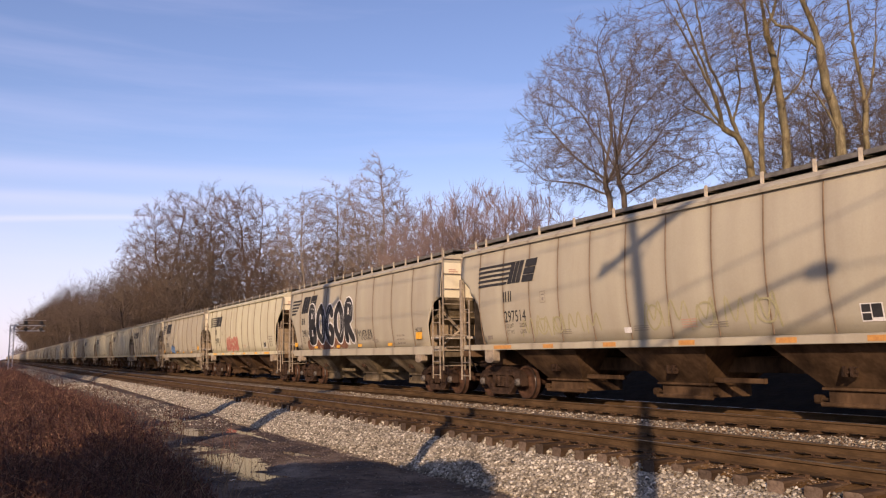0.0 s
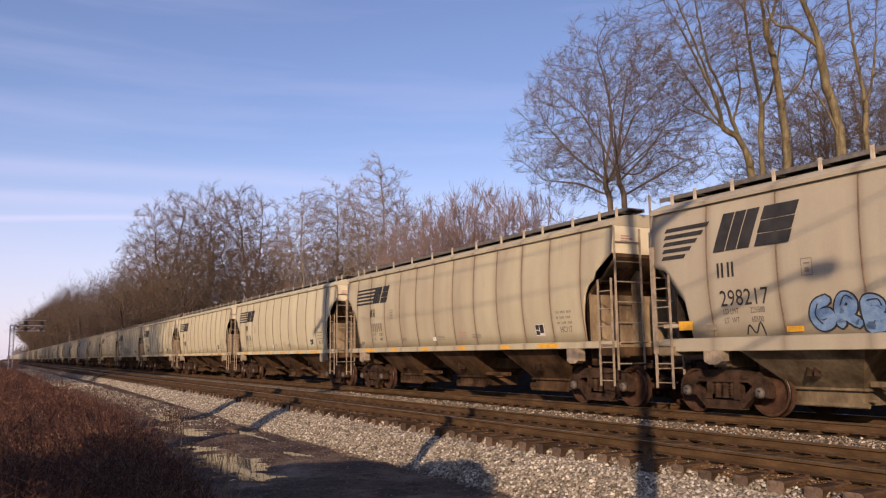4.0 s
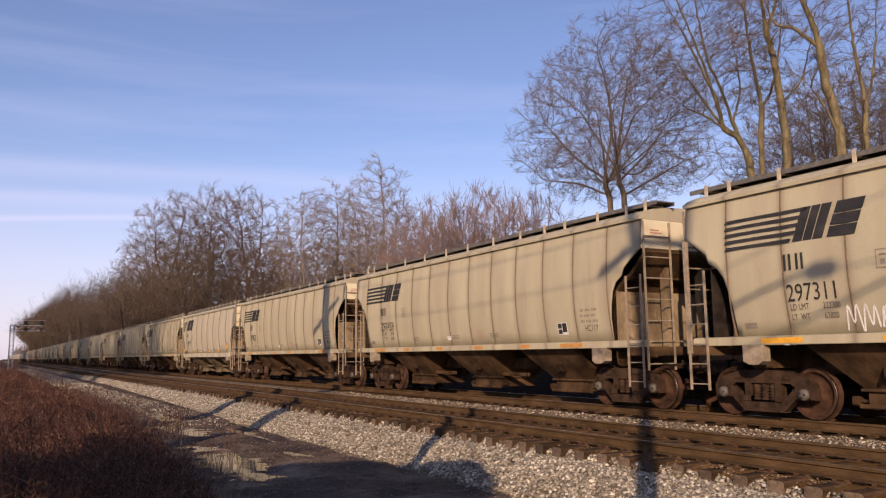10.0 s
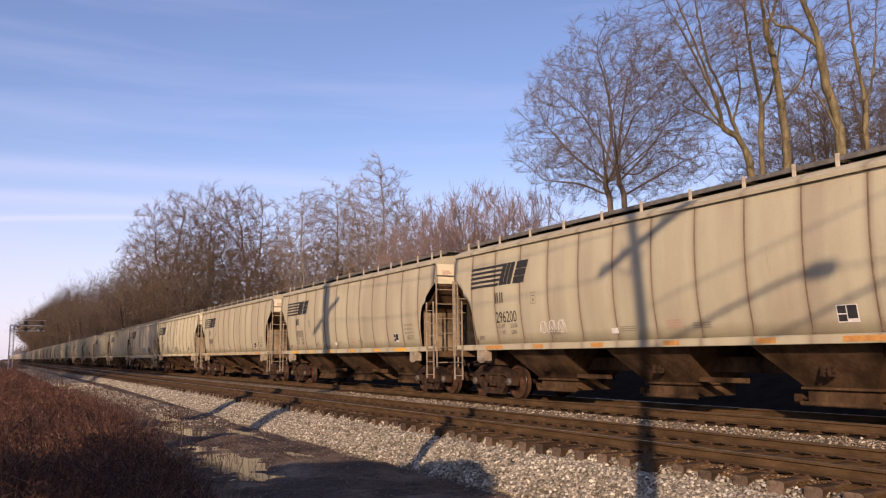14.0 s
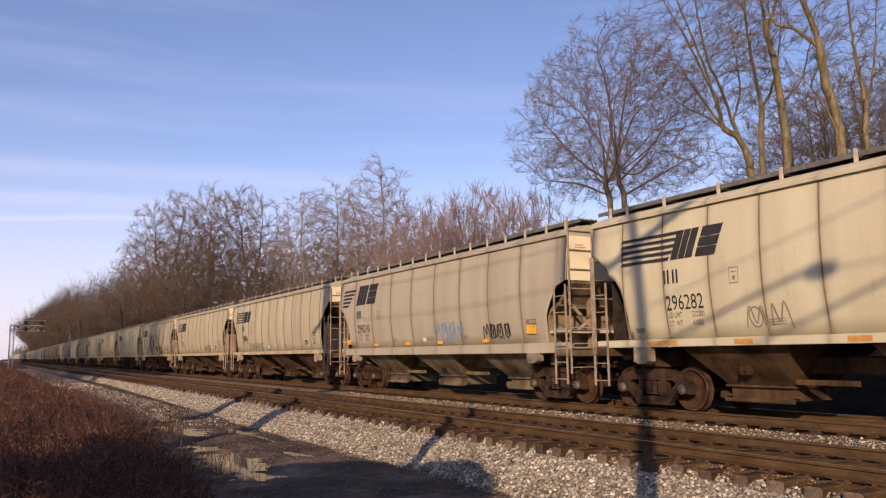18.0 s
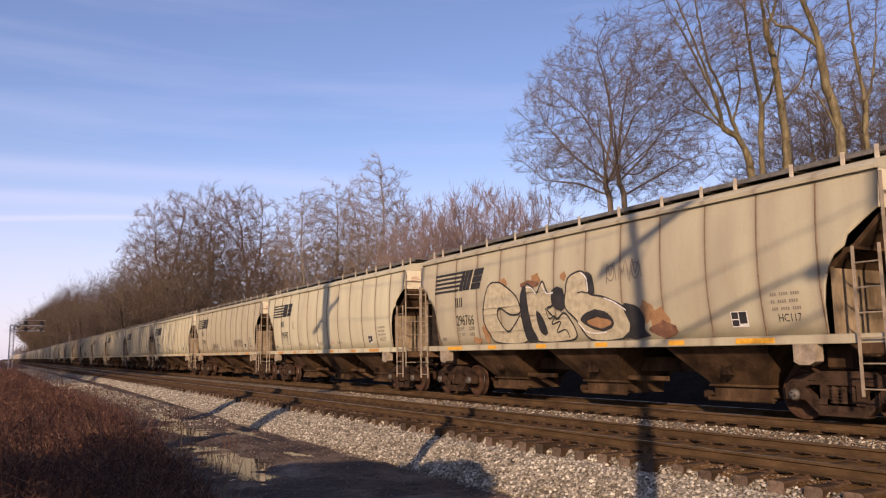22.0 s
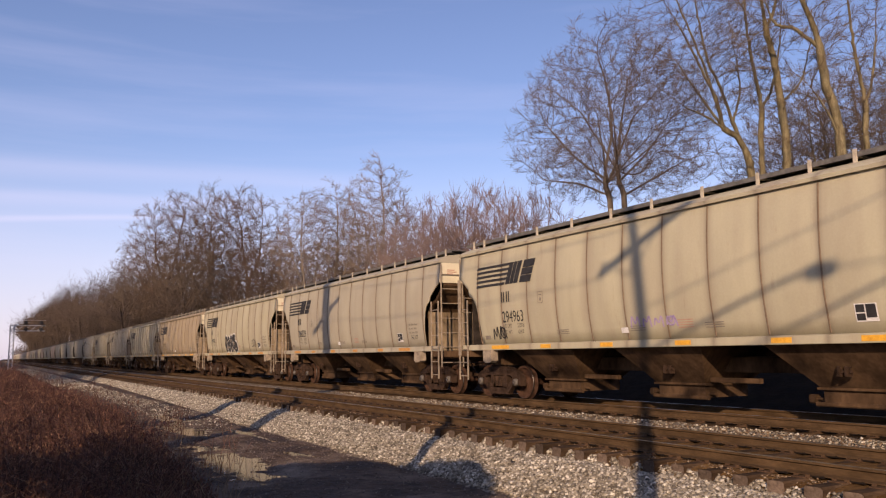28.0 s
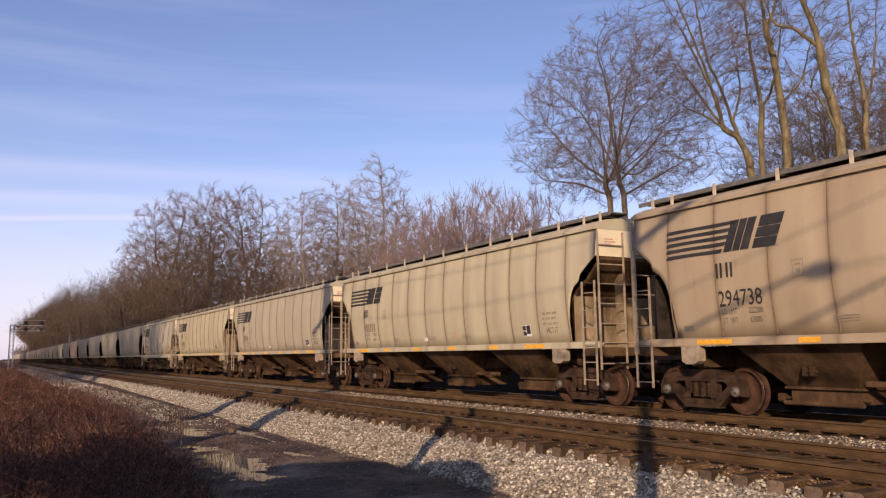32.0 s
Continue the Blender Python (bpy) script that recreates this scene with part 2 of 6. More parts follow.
M_SPRAY_BROWN = mottled("brown_spray", (0.12, 0.06, 0.04), (0.25, 0.13, 0.08), 5, 0.8, bump_strength=0)

M_RAIL = mottled("rusty_rail", (0.055, 0.033, 0.016), (0.125, 0.076, 0.038), 7, 0.8, 0.1, stretch=(0.3, 1, 1), bump_strength=0.2)
M_RAILTOP = mottled("dull_rail_head", (0.22, 0.19, 0.16), (0.42, 0.38, 0.34), 5, 0.30, 0.9, stretch=(0.2, 1, 1), bump_strength=0)
M_TIE = mottled("weathered_tie_wood", (0.032, 0.020, 0.012), (0.115, 0.072, 0.042), 5, 0.92, stretch=(1, 0.25, 1), vary=0.35, bump_strength=0.7, distance=0.03)
M_TIE_END = mottled("grey_tie_end_grain", (0.055, 0.037, 0.025), (0.19, 0.14, 0.105), 14, 0.92, vary=0.45, bump_strength=0.5)
M_PLATE = mottled("rusty_plate", (0.05, 0.029, 0.017), (0.13, 0.075, 0.04), 9, 0.85, bump_strength=0.3, vary=0.2)
# near black for the shadow in the cribs under the rails
M_CRIB_SHADE = mottled("crib_shade_black", (0.008, 0.006, 0.005), (0.022, 0.015, 0.011), 9, 0.9, bump_strength=0)
M_STONE = island_material("limestone_ballast", [(0.0, (0.075, 0.060, 0.042)), (0.35, (0.19, 0.162, 0.12)), (0.8, (0.35, 0.31, 0.24)), (1.0, (0.66, 0.61, 0.51))], 0.85, 6)


M_RUSTSTONE = island_material("rusty_ballast", [(0.0, (0.06, 0.036, 0.02)), (0.5, (0.15, 0.095, 0.052)), (1.0, (0.30, 0.23, 0.16))], 0.9)
M_GRAVEL = island_material("muddy_gravel", [(0.0, (0.05, 0.035, 0.025)), (0.6, (0.13, 0.10, 0.075)), (1.0, (0.20, 0.165, 0.13))], 0.9)


def bed_material():
    m, nt, bsdf, mp = base_material("ballast_bed")
    vec = mp.outputs["Vector"]
    v = nt.nodes.new("ShaderNodeTexVoronoi")
    v.inputs["Scale"].default_value = 17
    nt.links.new(vec, v.inputs["Vector"])
    col = ramp_node(nt, v.outputs["Color"], [(0.1, (0.13, 0.10, 0.075)), (0.5, (0.29, 0.245, 0.19)), (0.95, (0.46, 0.41, 0.33))])
    gap = ramp_node(nt, v.outputs["Distance"], [(0.3, (1, 1, 1)), (0.75, (0.35, 0.32, 0.3))])
    col = mix_node(nt, 1.0, col, gap, "MULTIPLY")
    big = noise_node(nt, vec, 0.35, 4)
    col = mix_node(nt, ramp_node(nt, big, [(0.45, (0, 0, 0)), (0.75, (0.5, 0.5, 0.5))]), col, (0.17, 0.12, 0.085))
    nt.links.new(col, bsdf.inputs["Base Color"])
    bsdf.inputs["Roughness"].default_value = 0.9
    inv = nt.nodes.new("ShaderNodeMath")
    inv.operation = "SUBTRACT"
    inv.inputs[0].default_value = 1.0
    nt.links.new(v.outputs["Distance"], inv.inputs[1])
    bump(nt, bsdf, inv.outputs[0], 0.9, 0.05)
    return m


M_BED = bed_material()
# bed below the train, its colour darkened to stand for the shade there
M_SHADEBED = mottled("shade_darkened_bed", (0.015, 0.009, 0.0045), (0.058, 0.035, 0.017), 1.8, 0.92, bump_strength=0.9, bump_scale=16, distance=0.05)
M_RUSTBED = mottled("rust_stained_bed", (0.066, 0.035, 0.013), (0.20, 0.112, 0.042), 1.6, 0.92, bump_strength=0.9, bump_scale=16, distance=0.05)


def ground_material():
    m, nt, bsdf, mp = base_material("muddy_ground")
    vec = mp.outputs["Vector"]
    a = noise_node(nt, vec, 0.8, 6, 0.6)
    b = noise_node(nt, vec, 7, 5, 0.6)
    col = ramp_node(nt, a, [(0.34, (0.036, 0.022, 0.015)), (0.48, (0.083, 0.054, 0.038)), (0.58, (0.15, 0.106, 0.078)), (0.72, (0.25, 0.19, 0.145))])
    col = mix_node(nt, 1.0, col, ramp_node(nt, b, [(0.3, (0.65, 0.65, 0.65)), (0.7, (1.2, 1.2, 1.2))]), "MULTIPLY")
    nt.links.new(col, bsdf.inputs["Base Color"])
    nt.links.new(ramp_node(nt, a, [(0.35, (0.7, 0.7, 0.7)), (0.6, (0.97, 0.97, 0.97))]), bsdf.inputs["Roughness"])
    bsdf.inputs["Specular IOR Level"].default_value = 0.2
    bump(nt, bsdf, b, 1.0, 0.10)
    return m


M_GROUND = ground_material()
# ground behind the train, coloured near black for the shade seen under the cars
M_SHADESOIL = mottled("shade_darkened_soil", (0.007, 0.0038, 0.0018), (0.021, 0.0115, 0.0055), 2.0, 0.95, bump_strength=0.8, bump_scale=9, distance=0.06)


def water_material():
    m, nt, bsdf, mp = base_material("puddle_water")
    bsdf.inputs["Base Color"].default_value = (0.10, 0.085, 0.066, 1)
    bsdf.inputs["Roughness"].default_value = 0.025
    bsdf.inputs["IOR"].default_value = 1.33
    bump(nt, bsdf, noise_node(nt, mp.outputs["Vector"], 5, 2), 0.025, 0.01)
    return m


M_WATER = water_material()
for dry in (M_SHADESOIL, M_RUSTBED, M_SHADEBED, M_BED, M_CAST, M_DARK, M_TIE):
    dry.node_tree.nodes["Principled BSDF"].inputs["Specular IOR Level"].default_value = 0.06
M_BARK = {
    "grey": mottled("grey_bark", (0.075, 0.058, 0.045), (0.20, 0.16, 0.125), 5, 0.9, stretch=(1, 1, 0.3), bump_strength=0.6),
    "olive": mottled("olive_bark", (0.085, 0.067, 0.038), (0.24, 0.20, 0.115), 4, 0.9, stretch=(1, 1, 0.3), bump_strength=0.6),
    "dark": mottled("dark_bark", (0.05, 0.036, 0.028), (0.13, 0.092, 0.068), 5, 0.9, stretch=(1, 1, 0.3), bump_strength=0.5),
    "pale": mottled("pale_bark", (0.16, 0.13, 0.10), (0.34, 0.28, 0.22), 5, 0.9, stretch=(1, 1, 0.3), bump_strength=0.5),
}
M_TWIG = {
    "grey": mottled("grey_twig", (0.098, 0.075, 0.058), (0.205, 0.162, 0.128), 1.0, 0.9, bump_strength=0),
    "olive": mottled("olive_twig", (0.10, 0.073, 0.042), (0.22, 0.165, 0.10), 1.0, 0.9, bump_strength=0),
    "dark": mottled("dark_twig", (0.10, 0.066, 0.046), (0.20, 0.138, 0.096), 1.0, 0.9, bump_strength=0),
    "pale": mottled("pale_twig", (0.16, 0.118, 0.088), (0.30, 0.23, 0.178), 1.0, 0.9, bump_strength=0),
    "red": mottled("reddish_twig", (0.16, 0.112, 0.100), (0.30, 0.222, 0.20), 1.0, 0.9, bump_strength=0),
}
M_WOODS = island_material("bare_woodland", [(0, (0.05, 0.033, 0.023)), (0.5, (0.09, 0.062, 0.043)), (1, (0.145, 0.105, 0.075))], 0.95)
M_BRUSH = island_material("dry_red_brush", [(0, (0.033, 0.013, 0.010)), (0.5, (0.080, 0.032, 0.022)), (0.85, (0.155, 0.070, 0.043)), (1, (0.23, 0.135, 0.082))], 0.95)
M_LEAF = island_material("evergreen_leaf", [(0, (0.02, 0.035, 0.015)), (1, (0.05, 0.075, 0.03))], 0.7)
M_GRASS = island_material("dead_grass", [(0, (0.09, 0.055, 0.03)), (0.6, (0.18, 0.115, 0.065)), (1, (0.30, 0.21, 0.125))], 0.95)
M_POLE = mottled("weathered_pole_wood", (0.07, 0.052, 0.04), (0.19, 0.145, 0.11), 4, 0.9, stretch=(1, 1, 0.15), bump_strength=0.5)
M_GALV = mottled("grey_galvanised_steel", (0.40, 0.40, 0.41), (0.58, 0.58, 0.60), 4, 0.5, 0.4, bump_strength=0)
M_SIGNAL = mottled("black_signal_paint", (0.012, 0.012, 0.013), (0.03, 0.03, 0.032), 6, 0.6, bump_strength=0)


# ------------------------------------------------------------------ mesh building
class Geo:
    """Collects vertices and faces of one mesh."""

    def __init__(self):
        self.v, self.f, self.m = [], [], []

    def add(self, verts, faces, mat=0):
        o = len(self.v)
        self.v.extend([tuple(p) for p in verts])
        self.f.extend([tuple(o + i for i in q) for q in faces])
        self.m.extend([mat] * len(faces))
        return self

    def box(self, x0, x1, y0, y1, z0, z1, mat=0, c=0.0):
        """A box; c: chamfer along its vertical and long edges."""
        if x0 > x1: x0, x1 = x1, x0
        if y0 > y1: y0, y1 = y1, y0
        if z0 > z1: z0, z1 = z1, z0
        if c <= 0:
            v = [(x, y, z) for x in (x0, x1) for y in (y0, y1) for z in (z0, z1)]
            return self.add(v, [(0, 1, 3, 2), (4, 6, 7, 5), (0, 4, 5, 1), (2, 3, 7, 6), (0, 2, 6, 4), (1, 5, 7, 3)], mat)
        prof = [(y0 + c, z0), (y1 - c, z0), (y1, z0 + c), (y1, z1 - c), (y1 - c, z1), (y0 + c, z1), (y0, z1 - c), (y0, z0 + c)]
        return self.extrude_x(prof, x0, x1, mat)

    def extrude_x(self, prof, x0, x1, mat=0):
        n = len(prof)
        v = [(x0, *p) for p in prof] + [(x1, *p) for p in prof]
        f = [(i, (i + 1) % n, n + (i + 1) % n, n + i) for i in range(n)]
        f += [tuple(reversed(range(n))), tuple(range(n, 2 * n))]
        return self.add(v, f, mat)

    def extrude_y(self, prof, y0, y1, mat=0):
        """prof: (x, z) outline, counter-clockwise seen from -y."""
        n = len(prof)
        v = [(x, y0, z) for x, z in prof] + [(x, y1, z) for x, z in prof]
        f = [(i, n + i, n + (i + 1) % n, (i + 1) % n) for i in range(n)]
        f += [tuple(range(n)), tuple(reversed(range(n, 2 * n)))]
        return self.add(v, f, mat)

    def tube(self, pts, radii, sides=6, mat=0, caps=True):
        pts = [Vector(p) for p in pts]
        if not isinstance(radii, (list, tuple)):
            radii = [radii] * len(pts)
        d = (pts[-1] - pts[0]).normalized()
        ref = Vector((0, 0, 1)) if abs(d.z) < 0.9 else Vector((1, 0, 0))
        rings = []
        for i, p in enumerate(pts):
            t = (pts[min(i + 1, len(pts) - 1)] - pts[max(i - 1, 0)]).normalized()
            a = t.cross(ref).normalized()
            b = t.cross(a)
            rings += [p + (a * math.cos(2 * math.pi * k / sides) + b * math.sin(2 * math.pi * k / sides)) * radii[i] for k in range(sides)]
        f = []
        for i in range(len(pts) - 1):
            for k in range(sides):
                f.append((i * sides + k, i * sides + (k + 1) % sides, (i + 1) * sides + (k + 1) % sides, (i + 1) * sides + k))
        if caps:
            f.append(tuple(reversed(range(sides))))
            f.append(tuple(range((len(pts) - 1) * sides, len(pts) * sides)))
        return self.add(rings, f, mat)

    def lathe_y(self, prof, cx, cz, sides=24, mat=0):
        """Revolves (radius, y) pairs round an axis along y."""
        n = len(prof)
        v = [(cx + r * math.cos(2 * math.pi * k / sides), y, cz + r * math.sin(2 * math.pi * k / sides)) for k in range(sides) for r, y in prof]
        f = []
        for k in range(sides):
            k2 = (k + 1) % sides
            for i in range(n - 1):
                f.append((k * n + i, k * n + i + 1, k2 * n + i + 1, k2 * n + i))
        return self.add(v, f, mat)

    def mesh(self, name, mats, smooth=False):
        me = bpy.data.meshes.new(name)
        me.from_pydata(self.v, [], self.f)
        for m in mats:
            me.materials.append(m)
        me.polygons.foreach_set("material_index", self.m)
        if smooth:
            me.polygons.foreach_set("use_smooth", [True] * len(me.polygons))
        me.update()
        return me


def part(name, geo, mats, parent, label="", smooth=False, at=None):
    """One mesh object under a thing or under a part."""
    if not isinstance(mats, (list, tuple)):
        mats = [mats]
    data = geo if isinstance(geo, bpy.types.Mesh) else geo.mesh(name, mats, smooth)
    ob = new(name, data)
    ob.parent = parent
    if at is not None:
        ob.matrix_basis = at
    if label:
        tagged(ob, label)
    return ob


def array_mesh(name, verts, faces, mats, midx=None):
    """A mesh from arrays of triangles or quads."""
    me = bpy.data.meshes.new(name)
    verts = np.asarray(verts, dtype=np.float32)
    faces = np.asarray(faces, dtype=np.int32)
    k = faces.shape[1]
    me.vertices.add(len(verts))
    me.vertices.foreach_set("co", verts.ravel())
    me.loops.add(faces.size)
    me.loops.foreach_set("vertex_index", faces.ravel())
    me.polygons.add(len(faces))
    me.polygons.foreach_set("loop_start", np.arange(0, faces.size, k, dtype=np.int32))
    for m in mats:
        me.materials.append(m)
    if midx is not None:
        me.polygons.foreach_set("material_index", np.asarray(midx, dtype=np.int32))
    me.update(calc_edges=True)
    me.validate()
    return me


# ------------------------------------------------------------------ plan
YT = 13.58            # centre of the train's track
YN = 8.20             # centre of the near track
ZN = 0.10             # rail top of the near track; the train's track is at 0
LEVEL = -0.47         # the ground beside the tracks
POOL_Z = -0.505


def wobble(x, y, scale, octaves=3):
    return noise.fractal(Vector((x * scale, y * scale, 3.7)), 0.9, 2.0, octaves)


POOLS = [(-13.35, 3.55, 2.75, 0.62, -0.09), (-20.2, 4.05, 1.5, 0.42, 0.03), (-13.9, 4.86, 0.8, 0.14, 0.12), (-18.2, 5.12, 2.0, 0.10, 0.01), (-24.5, 4.4, 2.2, 0.4, 0.0)]


def ground_z(x, y):
    if y > 5.55:
        far = min(1.0, max(0.0, (y - 17.5) / 10))
        z = -0.9 + 2.3 * min(1.0, max(0.0, (y - 17.2) / 5.5)) + 0.12 * far * wobble(x, y, 0.05) - 2.2 * min(1.0, max(0.0, (y - 70) / 300))
        return z
    z = LEVEL + 0.035 * wobble(x, y, 0.7) + 0.024 * wobble(x, y, 3.1) + (0.012 * wobble(x, y, 7.0, 2) if -30 < x < -5 else 0)
    for px, py, rx, ry, turn in POOLS:
        dx, dy = x - px, y - py - turn * (x - px)
        d = (dx / rx) ** 2 + (dy / ry) ** 2
        if d < 4:
            z -= 0.066 * math.exp(-d * 1.1)
    if y < 2.2:
        z += 0.05 * min(1.0, (2.2 - y) / 2)
    return z


def span(*runs):
    """Coordinates from runs of (start, end, step)."""
    out = []
    for a, b, s in runs:
        n = max(1, round((b - a) / s))
        out += [a + (b - a) * i / n for i in range(n)]
    out.append(runs[-1][1])
    return out


def sheet(name, xs, ys, zf, mats, mat_of=None):
    verts = [(x, y, zf(x, y)) for x in xs for y in ys]
    ny = len(ys)
    faces = [(i * ny + j, (i + 1) * ny + j, (i + 1) * ny + j + 1, i * ny + j + 1) for i in range(len(xs) - 1) for j in range(ny - 1)]
    idx = None
    if mat_of:
        idx = [mat_of((xs[i] + xs[i + 1]) / 2, (ys[j] + ys[j + 1]) / 2) for i in range(len(xs) - 1) for j in range(ny - 1)]
    me = array_mesh(name, verts, faces, mats, idx)
    me.polygons.foreach_set("use_smooth", [True] * len(me.polygons))
    return new(name, me)


gx = span((-3000, -300, 300), (-300, -60, 10), (-60, -28, 0.8), (-28, -5, 0.11), (-5, 10, 0.8), (10, 60, 6), (60, 1500, 240))
gy = span((-1500, -60, 200), (-60, -4, 5), (-4, 1.6, 0.5), (1.6, 5.5, 0.09), (5.5, 6.5, 0.5), (6.5, 18, 3), (18, 60, 6), (60, 2500, 240))
tagged(sheet("ground", gx, gy, ground_z, [M_GROUND, M_SHADESOIL], lambda x, y: 1 if y > 16 else 0), "dark muddy ground with ruts beside the railway", "ground", kind="structure")

pool = Geo().add([(-27, 2.2, POOL_Z), (-9.2, 2.2, POOL_Z), (-9.2, 5.5, POOL_Z), (-27, 5.5, POOL_Z)], [(0, 1, 2, 3)])
tagged(new("puddle_water", pool.mesh("puddle_water", [M_WATER])), "still muddy puddles lying in the wheel ruts", "water", kind="structure")


# ------------------------------------------------------------------ ballast and tracks
BED = [(5.45, -0.62), (5.70, -0.47), (5.95, -0.40), (6.30, -0.28), (6.62, -0.215), (6.90, -0.205), (7.02, -0.115), (7.12, -0.078), (7.4, -0.060), (7.55, -0.061), (8.8, -0.061), (9.1, -0.07), (9.5, -0.12), (10.3, -0.17), (11.1, -0.24),
       (11.9, -0.22), (12.3, -0.215), (13.6, -0.21), (15.0, -0.215), (15.4, -0.24), (16.6, -0.7), (17.2, -0.9)]


def bed_foot(x):
    """Where the slope of the ballast meets the mud."""
    return np.interp(-np.asarray(x), (22, 40, 57, 90, 200), (5.66, 6.1, 6.5, 6.3, 5.9))


def bed_z(x, y):
    ys, zs = [p[0] for p in BED], [p[1] for p in BED]
    foot = float(bed_foot(x))
    back = y if y > 6.9 or x > -22 else 6.9 - (6.9 - y) * 1.24 / (6.9 - foot)
    z = float(np.interp(back, ys, zs))
    if x < -22 and y < 6.9:
        z = max(z, LEVEL + .012 * min(1, (y - 5.45) / .2))
    if -32 < x < 2:
        z += 0.016 * wobble(x, y, 2.3) + 0.012 * wobble(x, y, 9.0, 2)
    return z


bx = span((-950, -200, 50), (-200, -60, 8), (-60, -32, 0.9), (-32, -4, 0.14), (-4, 80, 4))
by = span((5.45, 5.7, 0.25), (5.7, 6.9, 0.1), (6.9, 11.9, 0.22), (11.9, 15, 0.6), (15, 17.2, 0.5))
# beyond y 12.4 the bed takes the colour with the train's shade in it
tagged(sheet("ballast_bed", bx, by, bed_z, [M_BED, M_RUSTBED, M_GROUND, M_SHADEBED], lambda x, y: 3 if y > 12.4 else 1 if 6.85 < y < 9.55 else 2 if x < -22 and y < bed_foot(x) - .05 else 0),
       "raised bed of pale crushed limestone ballast under the tracks", "ballast", kind="structure")


def stones(name, count, x0, x1, y0, y1, seed, size=(0.022, 0.045), power=1.0, lay=bed_z, mat=None):
    rng = np.random.default_rng(seed)
    octa = np.array([(1, 0, 0), (-1, 0, 0), (0, 1, 0), (0, -1, 0), (0, 0, 1), (0, 0, -1)], float)
    tri = np.array([(0, 2, 4), (2, 1, 4), (1, 3, 4), (3, 0, 4), (2, 0, 5), (1, 2, 5), (3, 1, 5), (0, 3, 5)])
    xs = x1 + (x0 - x1) * rng.random(count) ** power
    ys = y0 + (y1 - y0) * rng.random(count)
    if lay is bed_z and y0 < 6:
        foot = bed_foot(xs)
        ys = foot + (ys - 5.66) * (y1 - foot) / (y1 - 5.66)
    zs = np.array([lay(a, b) for a, b in zip(xs, ys)])
    s = size[0] + (size[1] - size[0]) * rng.random(count) ** 1.5
    v = octa[None] * (0.65 + 0.6 * rng.random((count, 6, 1)))
    ang = rng.random(count) * 6.28
    tilt = rng.random(count) * 3.14
    ca, sa, ct, st = np.cos(ang), np.sin(ang), np.cos(tilt), np.sin(tilt)
    x, y, z = v[..., 0], v[..., 1], v[..., 2]
    y, z = y * ct[:, None] - z * st[:, None], y * st[:, None] + z * ct[:, None]
    x, y = x * ca[:, None] - y * sa[:, None], x * sa[:, None] + y * ca[:, None]
    v = np.stack([x, y, z * 0.8], -1) * s[:, None, None] + np.stack([xs, ys, zs + s * 0.35], -1)[:, None]
    f = tri[None] + (np.arange(count) * 6)[:, None, None]
    return tagged(new(name, array_mesh(name, v.reshape(-1, 3), f.reshape(-1, 3), [mat or M_STONE])), "loose angular pale limestone ballast stones on the shoulder", "ballast", kind="stuff")


stones("ballast_stones", 52000, -34, -4.5, 5.66, 7.02, 5, size=(0.014, 0.037), power=1.5)
stones("ballast_stones", 1800, -30, -5, 6.98, 7.36, 25, size=(0.008, 0.020), power=1.5, mat=M_RUSTSTONE)
stones("ballast_stones", 14000, -75, -32, 5.66, 6.92, 15, size=(0.03, 0.055), power=1.2)
stones("ballast_stones", 4500, -30, -5, 9.6, 12.3, 36, size=(0.016, 0.034), power=1.4, mat=M_RUSTSTONE)
stones("ballast_stones", 3000, -30, -5, 10.1, 11.9, 6, size=(0.016, 0.036), power=1.4)

stones("ballast_stones", 1100, -30, -5, 11.95, 12.35, 26, size=(0.016, 0.034), power=1.4)
stones("gravel", 15000, -160, -50, 3.4, 5.7, 28, size=(0.035, 0.085), power=1.0, lay=ground_z)
stones("gravel", 5500, -54, -20, 4.1, 5.7, 29, size=(0.010, 0.030), power=.8, lay=ground_z)
stones("gravel", 7000, -30, -6, 2.4, 5.7, 8, size=(0.006, 0.02), power=1.3, lay=ground_z, mat=M_GRAVEL)

RAIL_PROFILE = [(-0.076, -0.18), (0.076, -0.18), (0.076, -0.166), (0.012, -0.145), (0.009, -0.05), (0.036, -0.035), (0.036, -0.006), (0.028, 0.0),
                (-0.028, 0.0), (-0.036, -0.006), (-0.036, -0.035), (-0.009, -0.05), (-0.012, -0.145), (-0.076, -0.166)]


def rail_object(yc, zc, parent, tall):
    g = Geo()
    n = len(RAIL_PROFILE)
    xs = [-950, -400, -200, -100, -50, -25, 0, 80]
    v = [(x, yc + p, zc + q * tall) for x in xs for p, q in RAIL_PROFILE]
    for i in range(len(xs) - 1):
        for k in range(n):
            g.m.append(1 if k == 7 else 0)
            g.f.append((i * n + k, i * n + (k + 1) % n, (i + 1) * n + (k + 1) % n, (i + 1) * n + k))
    g.v = v
    return part("rail", g, [M_RAIL, M_RAILTOP], parent)


